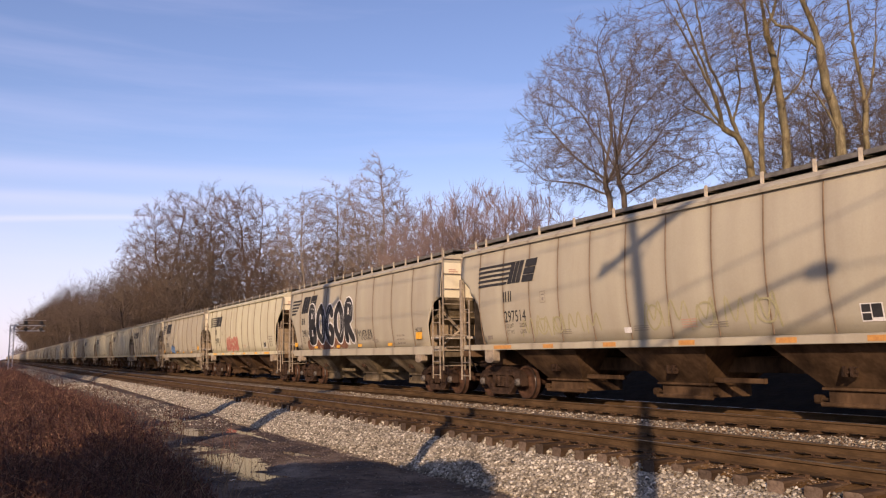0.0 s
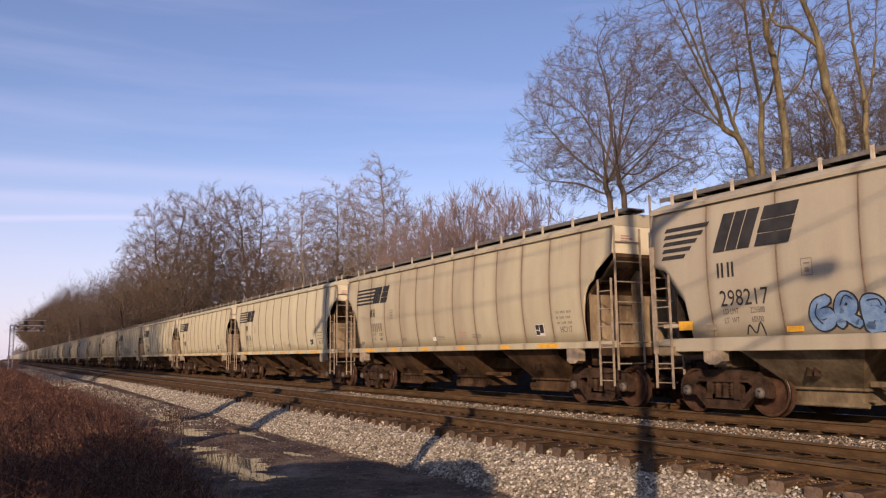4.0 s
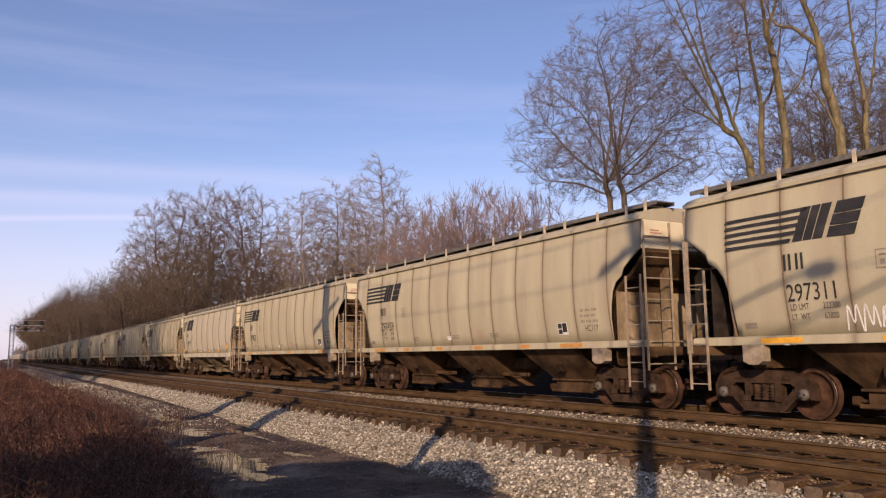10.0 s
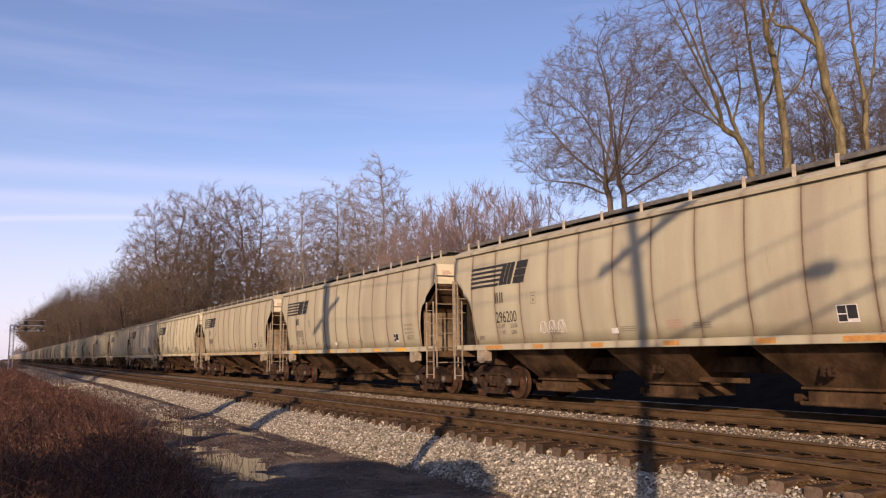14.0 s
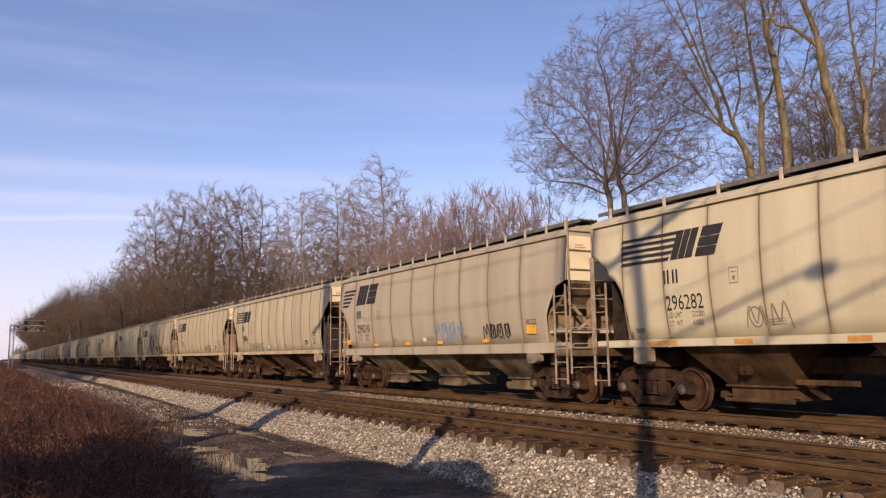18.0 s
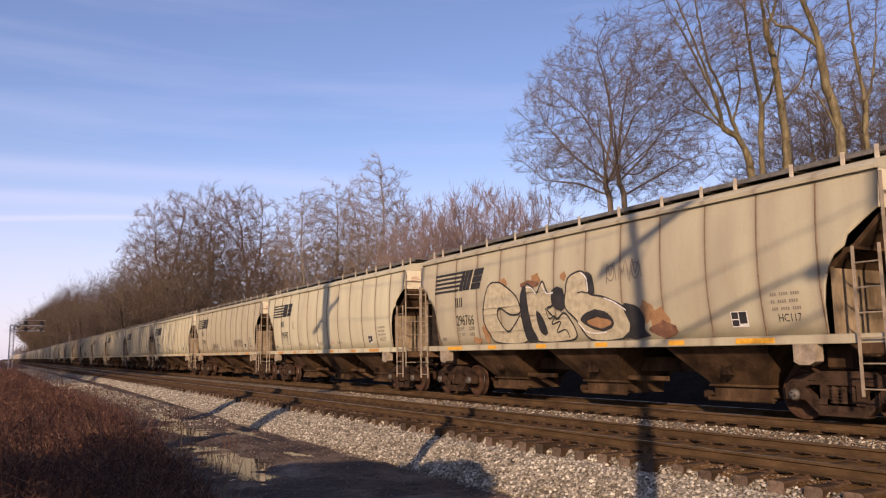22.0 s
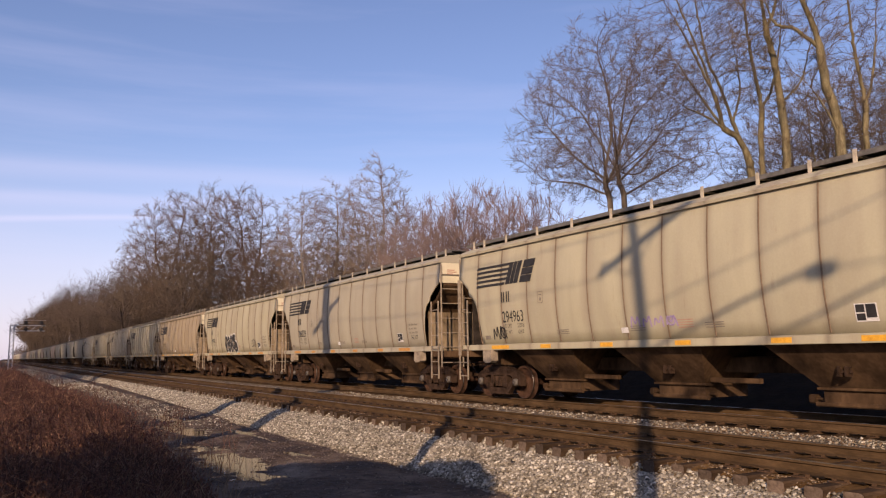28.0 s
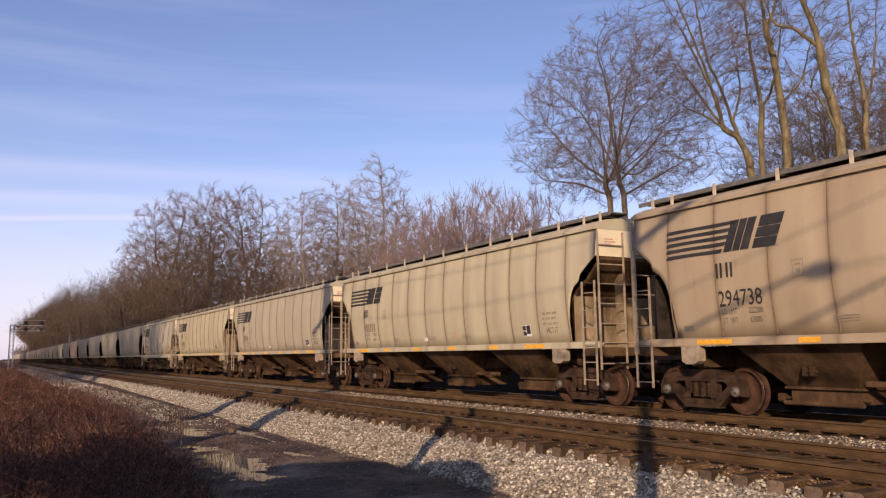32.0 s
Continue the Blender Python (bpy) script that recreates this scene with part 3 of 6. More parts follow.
def tie_geo(w, h, length, seed):
    r = random.Random(seed)
    g = Geo()
    c = 0.018
    xs = [-w / 2, -w / 2 + c, w / 2 - c, w / 2]
    v = []
    for yy in (-length / 2, -length / 2 + 0.03, -0.5, 0.4, length / 2 - 0.04, length / 2):
        e = 0.006
        for px, pz in ((-w / 2, -h), (w / 2, -h), (w / 2, -c), (w / 2 - c, 0), (-w / 2 + c, 0), (-w / 2, -c)):
            v.append((px + r.uniform(-e, e), yy + r.uniform(-e, e), pz + r.uniform(-e, e)))
    f = [tuple(range(6)), tuple(reversed(range(30, 36)))]
    for i in range(5):
        for k in range(6):
            f.append((i * 6 + k, (i + 1) * 6 + k, (i + 1) * 6 + (k + 1) % 6, i * 6 + (k + 1) % 6))
    g.add(v, f)
    g.m[0] = g.m[1] = 1
    return g


TIE_MESH = [tie_geo(0.20, 0.17, 2.6, s).mesh("tie", [M_TIE, M_TIE_END]) for s in range(5)]
PLATE_MESH = Geo().box(-0.09, 0.09, -0.17, 0.17, 0, 0.014).box(-0.085, -0.05, -0.13, -0.10, 0.012, 0.035).box(0.05, 0.085, -0.13, -0.10, 0.012, 0.035).box(-0.085, -0.05, 0.10, 0.13, 0.012, 0.035).mesh("tie_plate", [M_PLATE])
# dark box at the rail foot that paints the shadowed gap between ties
CRIB_SHADE_MESH = Geo().box(-0.085, 0.085, -0.088, 0.085, -0.016, 0.0).box(-0.085, -0.06, -0.10, -0.082, -0.016, 0.007).box(0.06, 0.085, -0.10, -0.082, -0.016, 0.007).mesh("rail_anchor", [M_CRIB_SHADE])


def build_track(name, yc, zc, first, last, label, spacing, phase, tall=1.0):
    top = new(name)
    tagged(top, label, "railway track", kind="structure")
    for s in (-1, 1):
        rail_object(yc + s * 0.755, zc, top, tall)
    rng = random.Random(11)
    tie_top = zc - 0.18 * tall - 0.022
    far = Geo()
    x = phase
    while x > -330:
        w = x + rng.uniform(-0.02, 0.02)
        if first >= x >= last:
            t = part("tie", rng.choice(TIE_MESH), None, top, at=pose(w, yc + rng.uniform(-0.05, 0.05), tie_top + rng.uniform(-0.006, 0.006), 0, 0, rng.uniform(-1.2, 1.2)))
            for s in (-1, 1):
                part("tie_plate", PLATE_MESH, None, top, at=pose(w, yc + s * 0.755, tie_top))
                if x > -40:
                    part("rail_anchor", CRIB_SHADE_MESH, None, top, at=pose(w + 0.5 * spacing - .07, yc + s * 0.755, zc - 0.176 * tall))
        else:
            far.box(w - 0.11, w + 0.11, yc - 1.3, yc + 1.3, tie_top - 0.16, tie_top, c=0.01)
        x -= spacing
    tagged(part("tie", far, [M_TIE], top), kind="stuff")
    return top


build_track("near_track", YN, ZN, -3.0, -46, "empty railway track with rusty rails and weathered wooden ties", 0.437, 0.15, 0.74)
build_track("train_track", YT, 0.0, -4.0, -20, "railway track that the grain train runs on", 0.53, 0.31)


# ------------------------------------------------------------------ covered hopper cars
WHEEL_R = 0.457


def side_y(z):
    """Half width of the bulging car side at a height."""
    return float(np.interp(z, (1.3, 1.5, 1.8, 2.1, 2.5, 2.9, 3.2, 3.5, 3.8, 4.12), (1.44, 1.475, 1.54, 1.59, 1.628, 1.634, 1.624, 1.602, 1.57, 1.525)))


class Marking(Geo):
    """Paint on the near side of a car, laid on its bulge. Coordinates: x along the car, z up."""
    lift = 0.009

    def rect(self, x0, x1, z0, z1, slant=0.0):
        n = max(1, round((z1 - z0) / 0.15))
        v, f = [], []
        for i in range(n + 1):
            z = z0 + (z1 - z0) * i / n
            k = slant * (z - z0)
            v += [(x0 + k, -side_y(z) - self.lift, z), (x1 + k, -side_y(z) - self.lift, z)]
        f = [(2 * i, 2 * i + 1, 2 * i + 3, 2 * i + 2) for i in range(n)]
        return self.add(v, f)

    def stroke(self, pts, width, closed=False):
        """A ribbon along a smoothed line."""
        p = [Vector((a, b)) for a, b in pts]
        n = len(p)
        fine = []
        last = n if closed else n - 1
        for i in range(last):
            p0 = p[(i - 1) % n] if closed or i > 0 else p[0]
            p1, p2 = p[i], p[(i + 1) % n]
            p3 = p[(i + 2) % n] if closed or i + 2 < n else p[-1]
            for k in range(5):
                t = k / 5
                fine.append(0.5 * ((2 * p1) + (p2 - p0) * t + (2 * p0 - 5 * p1 + 4 * p2 - p3) * t * t + (3 * p1 - p0 - 3 * p2 + p3) * t ** 3))
        fine.append(fine[0] if closed else p[-1])
        v, m = [], len(fine)
        for i, q in enumerate(fine):
            a = fine[i - 1] if i else (fine[-2] if closed else q)
            b = fine[i + 1] if i + 1 < m else (fine[1] if closed else q)
            d = (b - a)
            d = d.normalized() if d.length > 1e-6 else Vector((1, 0))
            s = Vector((-d.y, d.x)) * width / 2
            for w in (q + s, q - s):
                v.append((w.x, -side_y(w.y) - self.lift, w.y))
        return self.add(v, [(2 * i, 2 * i + 1, 2 * i + 3, 2 * i + 2) for i in range(m - 1)])

    def patch(self, pts):
        """A filled closed shape, as narrow slices that follow the bulge."""
        p = []
        n = len(pts)
        for i in range(n):
            a, b = Vector(pts[i]), Vector(pts[(i + 1) % n])
            c, d = Vector(pts[i - 1]), Vector(pts[(i + 2) % n])
            for k in range(4):
                t = k / 4
                p.append(0.5 * ((2 * a) + (b - c) * t + (2 * c - 5 * a + 4 * b - d) * t * t + (3 * a - c - 3 * b + d) * t ** 3))
        z0, z1 = min(q.y for q in p), max(q.y for q in p)
        rows = max(3, round((z1 - z0) / 0.06))
        for r in range(rows):
            lo, hi = z0 + (z1 - z0) * (r + 0.02) / rows, z0 + (z1 - z0) * (r + 0.98) / rows
            cuts = []
            for z in (lo, hi):
                xs = []
                for i in range(len(p)):
                    a, b = p[i], p[(i + 1) % len(p)]
                    if (a.y - z) * (b.y - z) < 0:
                        xs.append(a.x + (b.x - a.x) * (z - a.y) / (b.y - a.y))
                cuts.append(sorted(xs))
            if len(cuts[0]) == len(cuts[1]):
                for i in range(0, len(cuts[0]) - 1, 2):
                    v = [(cuts[0][i], lo), (cuts[0][i + 1], lo), (cuts[1][i + 1], hi + 0.003), (cuts[1][i], hi + 0.003)]
                    self.add([(a, -side_y(b) - self.lift, b) for a, b in v], [(0, 1, 2, 3)])
        return self


def lettering(text, x, z, height, squeeze=0.72):
    """Characters in the built-in font as a mesh on the car side."""
    cu = bpy.data.curves.new("lettering", "FONT")
    cu.body = text
    cu.size = height / 0.70
    cu.resolution_u = 3
    tmp = new("lettering", cu)
    dg = bpy.context.evaluated_depsgraph_get()
    dg.update()
    me = bpy.data.meshes.new_from_object(tmp.evaluated_get(dg))
    bpy.data.objects.remove(tmp)
    for v in me.vertices:
        zz = z + v.co.y
        v.co = (x + v.co.x * squeeze, -side_y(zz) - 0.010, zz)
    me.materials.clear()
    me.materials.append(M_BLACK)
    me.name = "road_number"
    return me


def side_sheet(length, cut, s):
    """One side of the body with its cut-away ends; s: -1 near side, 1 far side."""
    first, gap, count = (1.03, 1.21, 12) if length > 15 else (1.48, 1.58, 8)
    xs = sorted(set([d for d, _ in cut] + [length - d for d, _ in cut] + [first + gap * i / 6 for i in range(6 * (count - 1) + 1)]))
    cd, cz = [c[0] for c in cut], [c[1] for c in cut]
    g = Geo()
    rows = 9
    v = []
    for off in (0.0, 0.03):
        for x in xs:
            z0 = float(np.interp(min(x, length - x), cd, cz))
            for r in range(rows + 1):
                z = z0 + (4.12 - z0) * r / rows
                u = (x - first) / gap
                dent = .020 * abs(math.cos(math.pi * u)) ** 4 if -.5 < u < count - .5 else 0
                v.append((x, s * (side_y(z) - off - dent * math.sin(math.pi * min(1, max(0, (z - 1.4) / 2.6))) ** .5), z))
    n, k = len(xs), rows + 1
    f = []
    for i in range(n - 1):
        for r in range(rows):
            q = (i * k + r, (i + 1) * k + r, (i + 1) * k + r + 1, i * k + r + 1)
            f.append(q if s < 0 else q[::-1])
            q = tuple(a + n * k for a in q)
            f.append(q[::-1] if s < 0 else q)
        q = (i * k, i * k + n * k, (i + 1) * k + n * k, (i + 1) * k)
        f.append(q)
    for i in (0, n - 1):
        for r in range(rows):
            f.append((i * k + r, i * k + r + 1, i * k + r + 1 + n * k, i * k + r + n * k))
    return g.add(v, f)


def ladder_geo(x0, x1, y0, y1, z0, z1, rungs, r=0.014):
    """Two flat stiles and round rungs between them."""
    g = Geo()
    for x, y in ((x0, y0), (x1, y1)):
        g.box(x - 0.022, x + 0.022, y - 0.015, y + 0.015, z0, z1)
    for i in range(rungs):
        z = z0 + (z1 - z0) * (i + 0.3) / rungs
        g.tube([(x0, y0, z), (x1, y1, z)], r, 6)
    return g


def truck_prototype():
    t = part("truck", Geo().box(-0.17, 0.17, -1.0, 1.0, 0.50, 0.74, c=0.03).box(-0.3, 0.3, -0.35, 0.35, 0.72, 0.86, c=0.03), [M_CAST], None)
    for s in (-1, 1):
        y0, y1 = s * 0.92, s * 1.08
        g = Geo()
        lo, hi = min(y0, y1), max(y0, y1)
        g.extrude_y([(-1.07, .52), (-.76, .54), (-.60, .64), (.60, .64), (.76, .54), (1.07, .52), (1.08, .63), (.95, .74), (.55, .86), (.30, .88), (-.30, .88), (-.55, .86), (-.95, .74), (-1.08, .63)], lo, hi)
        g.extrude_y([(-.82, .48), (-.45, .14), (.45, .14), (.82, .48), (.70, .57), (.38, .29), (-.38, .29), (-.70, .57)], lo, hi)
        g.extrude_y([(-.46, .12), (.46, .12), (.40, .18), (-.40, .18)], lo - .025, hi + .025)
        for q in (-1, 1):
            g.box(q * .27, q * .40, y0, y1, .28, .66, c=0.02)
            g.box(q * .27, q * .43, s * .94, s * 1.105, .30, .40, c=0.015)
            g.box(q * .70, q * .79, s * .90, s * 1.10, .36, .58, c=0.02)
            g.box(q * .99, q * 1.08, s * .90, s * 1.10, .36, .58, c=0.02)
            g.box(q * .72, q * 1.06, s * .92, s * 1.09, .54, .66, c=0.02)
            g.box(q * .46, q * .62, s * 1.05, s * 1.10, .70, .80, c=0.02)
        part("side_frame", g, [M_CAST], t)
        g = Geo()
        for q in (-.18, 0, .18):
            for k in range(5):
                g.tube([(q, s * 1.0, .335 + k * .055), (q, s * 1.0, .365 + k * .055)], .075, 8)
            g.tube([(q, s * 1.0, .33), (q, s * 1.0, .62)], .055, 8)
        tagged(part("spring_nest", g, [M_CAST], t), kind="stuff")
    for q in (-1, 1):
        g = Geo().tube([(q * 0.60, -0.72, 0.36), (q * 0.60, 0.72, 0.36)], 0.05, 6)
        for s in (-1, 1):
            g.box(q * 0.40, q * 0.60, s * 0.70, s * 0.80, 0.30, 0.60, c=0.015)
        part("brake_beam", g, [M_CAST], t)
    w = Geo()
    w.tube([(0, -1.0, 0), (0, 1.0, 0)], 0.085, 10)
    for s in (-1, 1):
        w.lathe_y([(.0, s * .84), (.13, s * .85), (.17, s * .78), (.36, s * .745), (.395, s * .83)], 0, 0, 26, 0)
        w.lathe_y([(.395, s * .83), (.447, s * .835)], 0, 0, 26, 0)
        w.lathe_y([(.447, s * .835), (.453, s * .83), (.454, s * .80)], 0, 0, 26, 1)
        w.lathe_y([(.454, s * .80), (.457, s * .72), (.482, s * .705), (.482, s * .69), (.40, s * .69)], 0, 0, 26, 0)
        w.lathe_y([(.40, s * .69), (.36, s * .70), (.17, s * .72), (.0, s * .70)], 0, 0, 26, 0)
        w.lathe_y([(.0, s * 1.17), (.075, s * 1.165), (.10, s * 1.14), (.115, s * 1.06), (.0, s * 1.06)], 0, 0, 14, 2)
        for k in range(3):
            a = k * 2.094
            w.box(.05 * math.cos(a) - .014, .05 * math.cos(a) + .014, s * 1.16, s * 1.185, .05 * math.sin(a) - .014, .05 * math.sin(a) + .014, 1)
    me = w.mesh("wheelset", [M_WHEEL, M_BRIGHT, M_CAP], True)
    for q in (-1, 1):
        part("wheelset", me, None, t, at=pose(q * 0.889, 0, WHEEL_R))
    return t


TRUCK = truck_prototype()

CUT_A = [(0, 3.47), (.28, 3.28), (.54, 3.09), (.60, 2.92), (.80, 2.80), (.93, 2.60), (1.02, 2.3), (1.075, 2.0), (1.09, 1.75), (1.10, 1.5)]
CUT_B = [(0, 3.0), (.38, 2.88), (.45, 2.80), (.66, 2.5), (.86, 2.2), (.89, 1.9), (.92, 1.5)]
A_LEN, A_PITCH = 15.45, 16.712
B_LEN, B_PITCH = 14.49, 15.754
PAINTED = {"side_sheet", "roof", "end_panel", "side_sill"}


def hopper_car(kind):
    """A three-bay covered hopper; its origin is at the rail below its trailing near corner's end, in the middle of the track."""
    L = A_LEN if kind == "A" else B_LEN
    cut = CUT_A if kind == "A" else CUT_B
    sill_z = 1.34 if kind == "A" else 1.24
    under = M_RUST_PAINT if kind == "A" else M_GREY_UNDER
    panel_z = cut[0][1]
    car = new("covered_hopper_car")
    for s in (-1, 1):
        ob = part("side_sheet", side_sheet(L, cut, s), [PAINT["beige", "A"]], car, smooth=True)
    half = [(1.50, 4.105), (1.60, 4.095), (1.61, 4.165), (1.57, 4.18), (1.49, 4.24), (1.20, 4.35), (0.7, 4.41), (0.0, 4.43)]
    prof = half + [(-y, z) for y, z in reversed(half[:-1])]
    part("roof", Geo().extrude_x(prof, 0, L), [PAINT["beige", "A"]], car)
    for e in (0, 1):
        x0, x1 = (L - 0.04, L) if e else (0, 0.04)
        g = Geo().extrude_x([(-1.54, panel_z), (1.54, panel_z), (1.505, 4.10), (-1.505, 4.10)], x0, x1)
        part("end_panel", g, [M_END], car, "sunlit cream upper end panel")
        d = (lambda q: L - q) if e else (lambda q: q)
        if e:
            g = Geo()
            for zz, w in ((3.86, .26), (3.80, .34), (3.74, .20)):
                g.box(L + .002, L + .005, -1.30, -1.30 + w, zz, zz + .03)
            tagged(part("end_stencil", g, [M_REDMARK], car), kind="stuff")
        g = Geo()
        low = panel_z - 0.55
        pts = [(.02, panel_z), (.62, low), (.74, low), (2.3, 1.45), (2.3, 1.33), (.70, low - .09), (.58, low - .09), (.0, panel_z - .08)]
        pts = [(d(a), b) for a, b in pts]
        g.extrude_y(pts if e else pts[::-1], -1.43, 1.43)
        part("slope_sheet", g, [under], car, "grimy sloping end sheet")
        for yy in (-0.62, 0.47):
            part("end_post", Geo().box(d(.28), d(.46), yy, yy + .15, sill_z, panel_z - .2, c=.02), [M_ENDTAN], car)
        part("bulkhead", Geo().box(d(.95), d(1.01), -1.44, 1.44, sill_z + .02, low - .21 * (low - 1.45) / 1.56 - .10), [M_ENDTAN], car)
        # added dark sheet that closes the far side and stands for the gap's shade
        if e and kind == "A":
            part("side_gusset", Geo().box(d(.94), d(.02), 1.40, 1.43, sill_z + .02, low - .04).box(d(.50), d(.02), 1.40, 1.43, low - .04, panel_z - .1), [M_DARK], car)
        # added dark sheet that stands for the shade inside the trailing end
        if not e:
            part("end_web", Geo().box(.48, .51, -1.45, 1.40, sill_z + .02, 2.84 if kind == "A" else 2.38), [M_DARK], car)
        part("end_beam", Geo().box(d(.50), d(.60), -1.47, 1.47, low - .06, low + .03, c=.015), [under], car)
        g = Geo().box(d(.04), d(.50), -1.58, 1.58, 1.16, 1.345, c=.02).box(d(.5), d(2.0), -0.28, 0.28, .86, 1.3, c=.03).box(d(1.0), d(1.45), -1.05, 1.05, .92, 1.335, c=.03)
        part("end_sill", g, [under], car)
        g = Geo().box(d(.05), d(-.34), -.16, .16, .80, 1.02, c=.03).box(d(-.30), d(-.635), -.20, .12, .74, 1.06, c=.05).box(d(-.45), d(-.60), .12, .22, .78, 1.0, c=.03)
        part("coupler", g, [M_CAST], car)
        g = Geo().tube([(d(-.02), -.55, 1.05), (d(-.2), -.42, .70), (d(-.55), -.30, .55)], .028, 6)
        g.tube([(d(.02), -1.3, 1.0), (d(-.12), -1.0, .97), (d(-.12), -.35, .97)], .02, 6)
        part("air_hose", g, [M_DARK], car)
        g = Geo().extrude_y([(d(1.28), sill_z), (d(1.70), sill_z), (d(1.70), 1.05), (d(1.60), .99), (d(1.40), .99), (d(1.28), 1.05)], -1.62, -1.40)
        part("jacking_pad", g, [M_LADDER], car)
        # ladders
        lad = ladder_geo(d(.02), d(.47), -1.63, -1.63, .50, 2.90 if e else 2.80, 6)
        if not e:
            lad.box(-.02, .08, -1.655, -1.605, 1.2, 3.42)
        part("side_ladder", lad, [M_LADDER], car)
        if kind == "B":
            # open truss between the posts, in pale paint
            for yy in (-1.30, .55):
                part("diagonal_brace", Geo().tube([(d(.37), yy, 2.55), (d(.37), yy + .75, 1.85), (d(.37), yy + .70, 1.80)], .045, 6), [M_LADDER], car)
                part("diagonal_brace", Geo().tube([(d(.40), yy, 1.55), (d(.40), yy + .70, 2.05), (d(.40), yy + .75, 2.10)], .04, 6), [M_LADDER], car)
            part("end_shelf", Geo().box(d(.10), d(.90), -1.46, 1.46, 1.72, 1.80, c=.015), [M_POST], car, "pale shelf across the open end")
            part("end_floor", Geo().box(d(.05), d(.94), -1.46, 1.46, 1.25, 1.36, c=.02), [M_POST], car, "pale platform across the open end")
        xe = d(-.045)
        part("end_ladder", ladder_geo(xe, xe, -1.55, -.78, (.85 if e else 2.35) if kind == "A" else .75, 4.05 if kind == "A" else 4.55, (7 if e else 4) if kind == "A" else 8, .016), [M_LADDER], car)
        part("side_ladder", ladder_geo(d(.02), d(.47), 1.63, 1.63, .50, 2.85, 7), [M_LADDER], car)
        g = Geo().tube([(d(-.05), -1.5, 1.40), (d(-.09), -1.5, 1.46), (d(-.09), .3, 1.46), (d(-.05), .3, 1.40)], .016, 6)
        part("grab_iron", g, [M_LADDER], car)
        truck = copy_thing(TRUCK, pose(d(1.225), 0, 0))
        truck.parent = car
    g = Geo()
    ring = [(L - .12, .75 + .27 * math.cos(a), 2.15 + .27 * math.sin(a)) for a in [i * math.pi / 8 for i in range(17)]]
    g.tube(ring, .022, 6, caps=False)
    for k in range(4):
        a = k * math.pi / 2 + .4
        g.tube([(L - .12, .75, 2.15), (L - .12, .75 + .26 * math.cos(a), 2.15 + .26 * math.sin(a))], .014, 5)
    g.tube([(L - .5, .75, 2.15), (L - .10, .75, 2.15)], .035, 8)
    part("brake_wheel", g, [M_DARK], car)
    for s in (-1, 1):
        g = Geo().extrude_x([(s * 1.42, sill_z), (s * 1.552, sill_z), (s * 1.56, sill_z + .012), (s * 1.56, 1.485), (s * 1.50, 1.502), (s * 1.42, 1.50)], .06, L - .06)
        part("side_sill", g, [PAINT["beige", "A"]], car)
    part("centre_sill", Geo().box(1.5, L - 1.5, -.30, .30, .80, 1.12, c=.02), [under], car)
    for b in (-1, 0, 1):
        c = L / 2 + b * 4.05
        hx, hy = (1.30, 1.40) if kind == "A" else (1.25, 1.42)
        top, mid = sill_z + .02, .56
        v = [(c - hx, -hy, top), (c + hx, -hy, top), (c + hx, hy, top), (c - hx, hy, top), (c - .68, -.66, mid), (c + .68, -.66, mid), (c + .68, .66, mid), (c - .68, .66, mid)]
        bay = part("hopper_bay", Geo().add(v, [(0, 1, 5, 4), (1, 2, 6, 5), (2, 3, 7, 6), (3, 0, 4, 7), (4, 5, 6, 7)]), [under], car)
        g = Geo().box(c - .74, c + .74, -.72, .72, .53, .58, c=.01).box(c - .66, c + .66, -.64, .64, .28, .53, c=.015).box(c - .80, c + .76, -.70, -.62, .24, .32, c=.02)
        g.tube([(c - .95, -.52, .36), (c + .82, -.52, .36)], .03, 8)
        g.box(c - 1.0, c - .88, -.60, -.44, .28, .44, c=.03)
        part("outlet_gate", g, [under], bay)
        g = Geo().box(c - .13, c + .13, -1.02, -.93, .84, .90, c=.015)
        for q in (-.09, .05):
            g.box(c + q, c + q + .05, -1.07, -.92, .78, .96, c=.01)
        g.tube([(c - .12, -1.03, .80), (c + .16, -1.01, .96)], .02, 6)
        part("vibrator_bracket", g, [M_CAST], bay)
        part("cross_brace", Geo().box(c + .78, c + 2.0, -.62, -.50, .60, .70, c=.01), [under], bay) if b < 1 else None
        # slope sheets between the bays, coloured dark for the shade they lie in
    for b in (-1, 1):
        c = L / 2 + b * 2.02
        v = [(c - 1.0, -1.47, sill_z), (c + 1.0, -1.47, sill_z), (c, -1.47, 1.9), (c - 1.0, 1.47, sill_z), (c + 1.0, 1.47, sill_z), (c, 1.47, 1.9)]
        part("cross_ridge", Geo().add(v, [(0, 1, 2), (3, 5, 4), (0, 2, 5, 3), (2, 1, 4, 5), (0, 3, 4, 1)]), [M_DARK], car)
    for s in (-1, 1):
        g = Geo()
        y0, y1 = s * .72, s * 1.24
        g.box(-.12 if kind == "A" else -.05, L + .18, y0, y1, 4.475, 4.50)
        for yy in (y0, y1):
            g.box(-.12 if kind == "A" else -.05, L + .18, yy - .012, yy + .012, 4.42, 4.508)
        part("running_board", g, [M_GRATE], car)
    g = Geo().box(.5, L - .5, -.50, .50, 4.36, 4.49, c=.04)
    for k in range(9):
        x = 1.1 + k * (L - 2.2) / 8
        g.box(x - .05, x + .05, -.40, .40, 4.40, 4.54, c=.01)
    part("hatch_cover", g, [M_GRATE], car)
    post = Geo().box(-.034, .034, -1.275, -1.245, 4.22, 4.555).box(-.02, .02, -1.26, -.72, 4.42, 4.46).mesh("running_board_post", [M_POST])
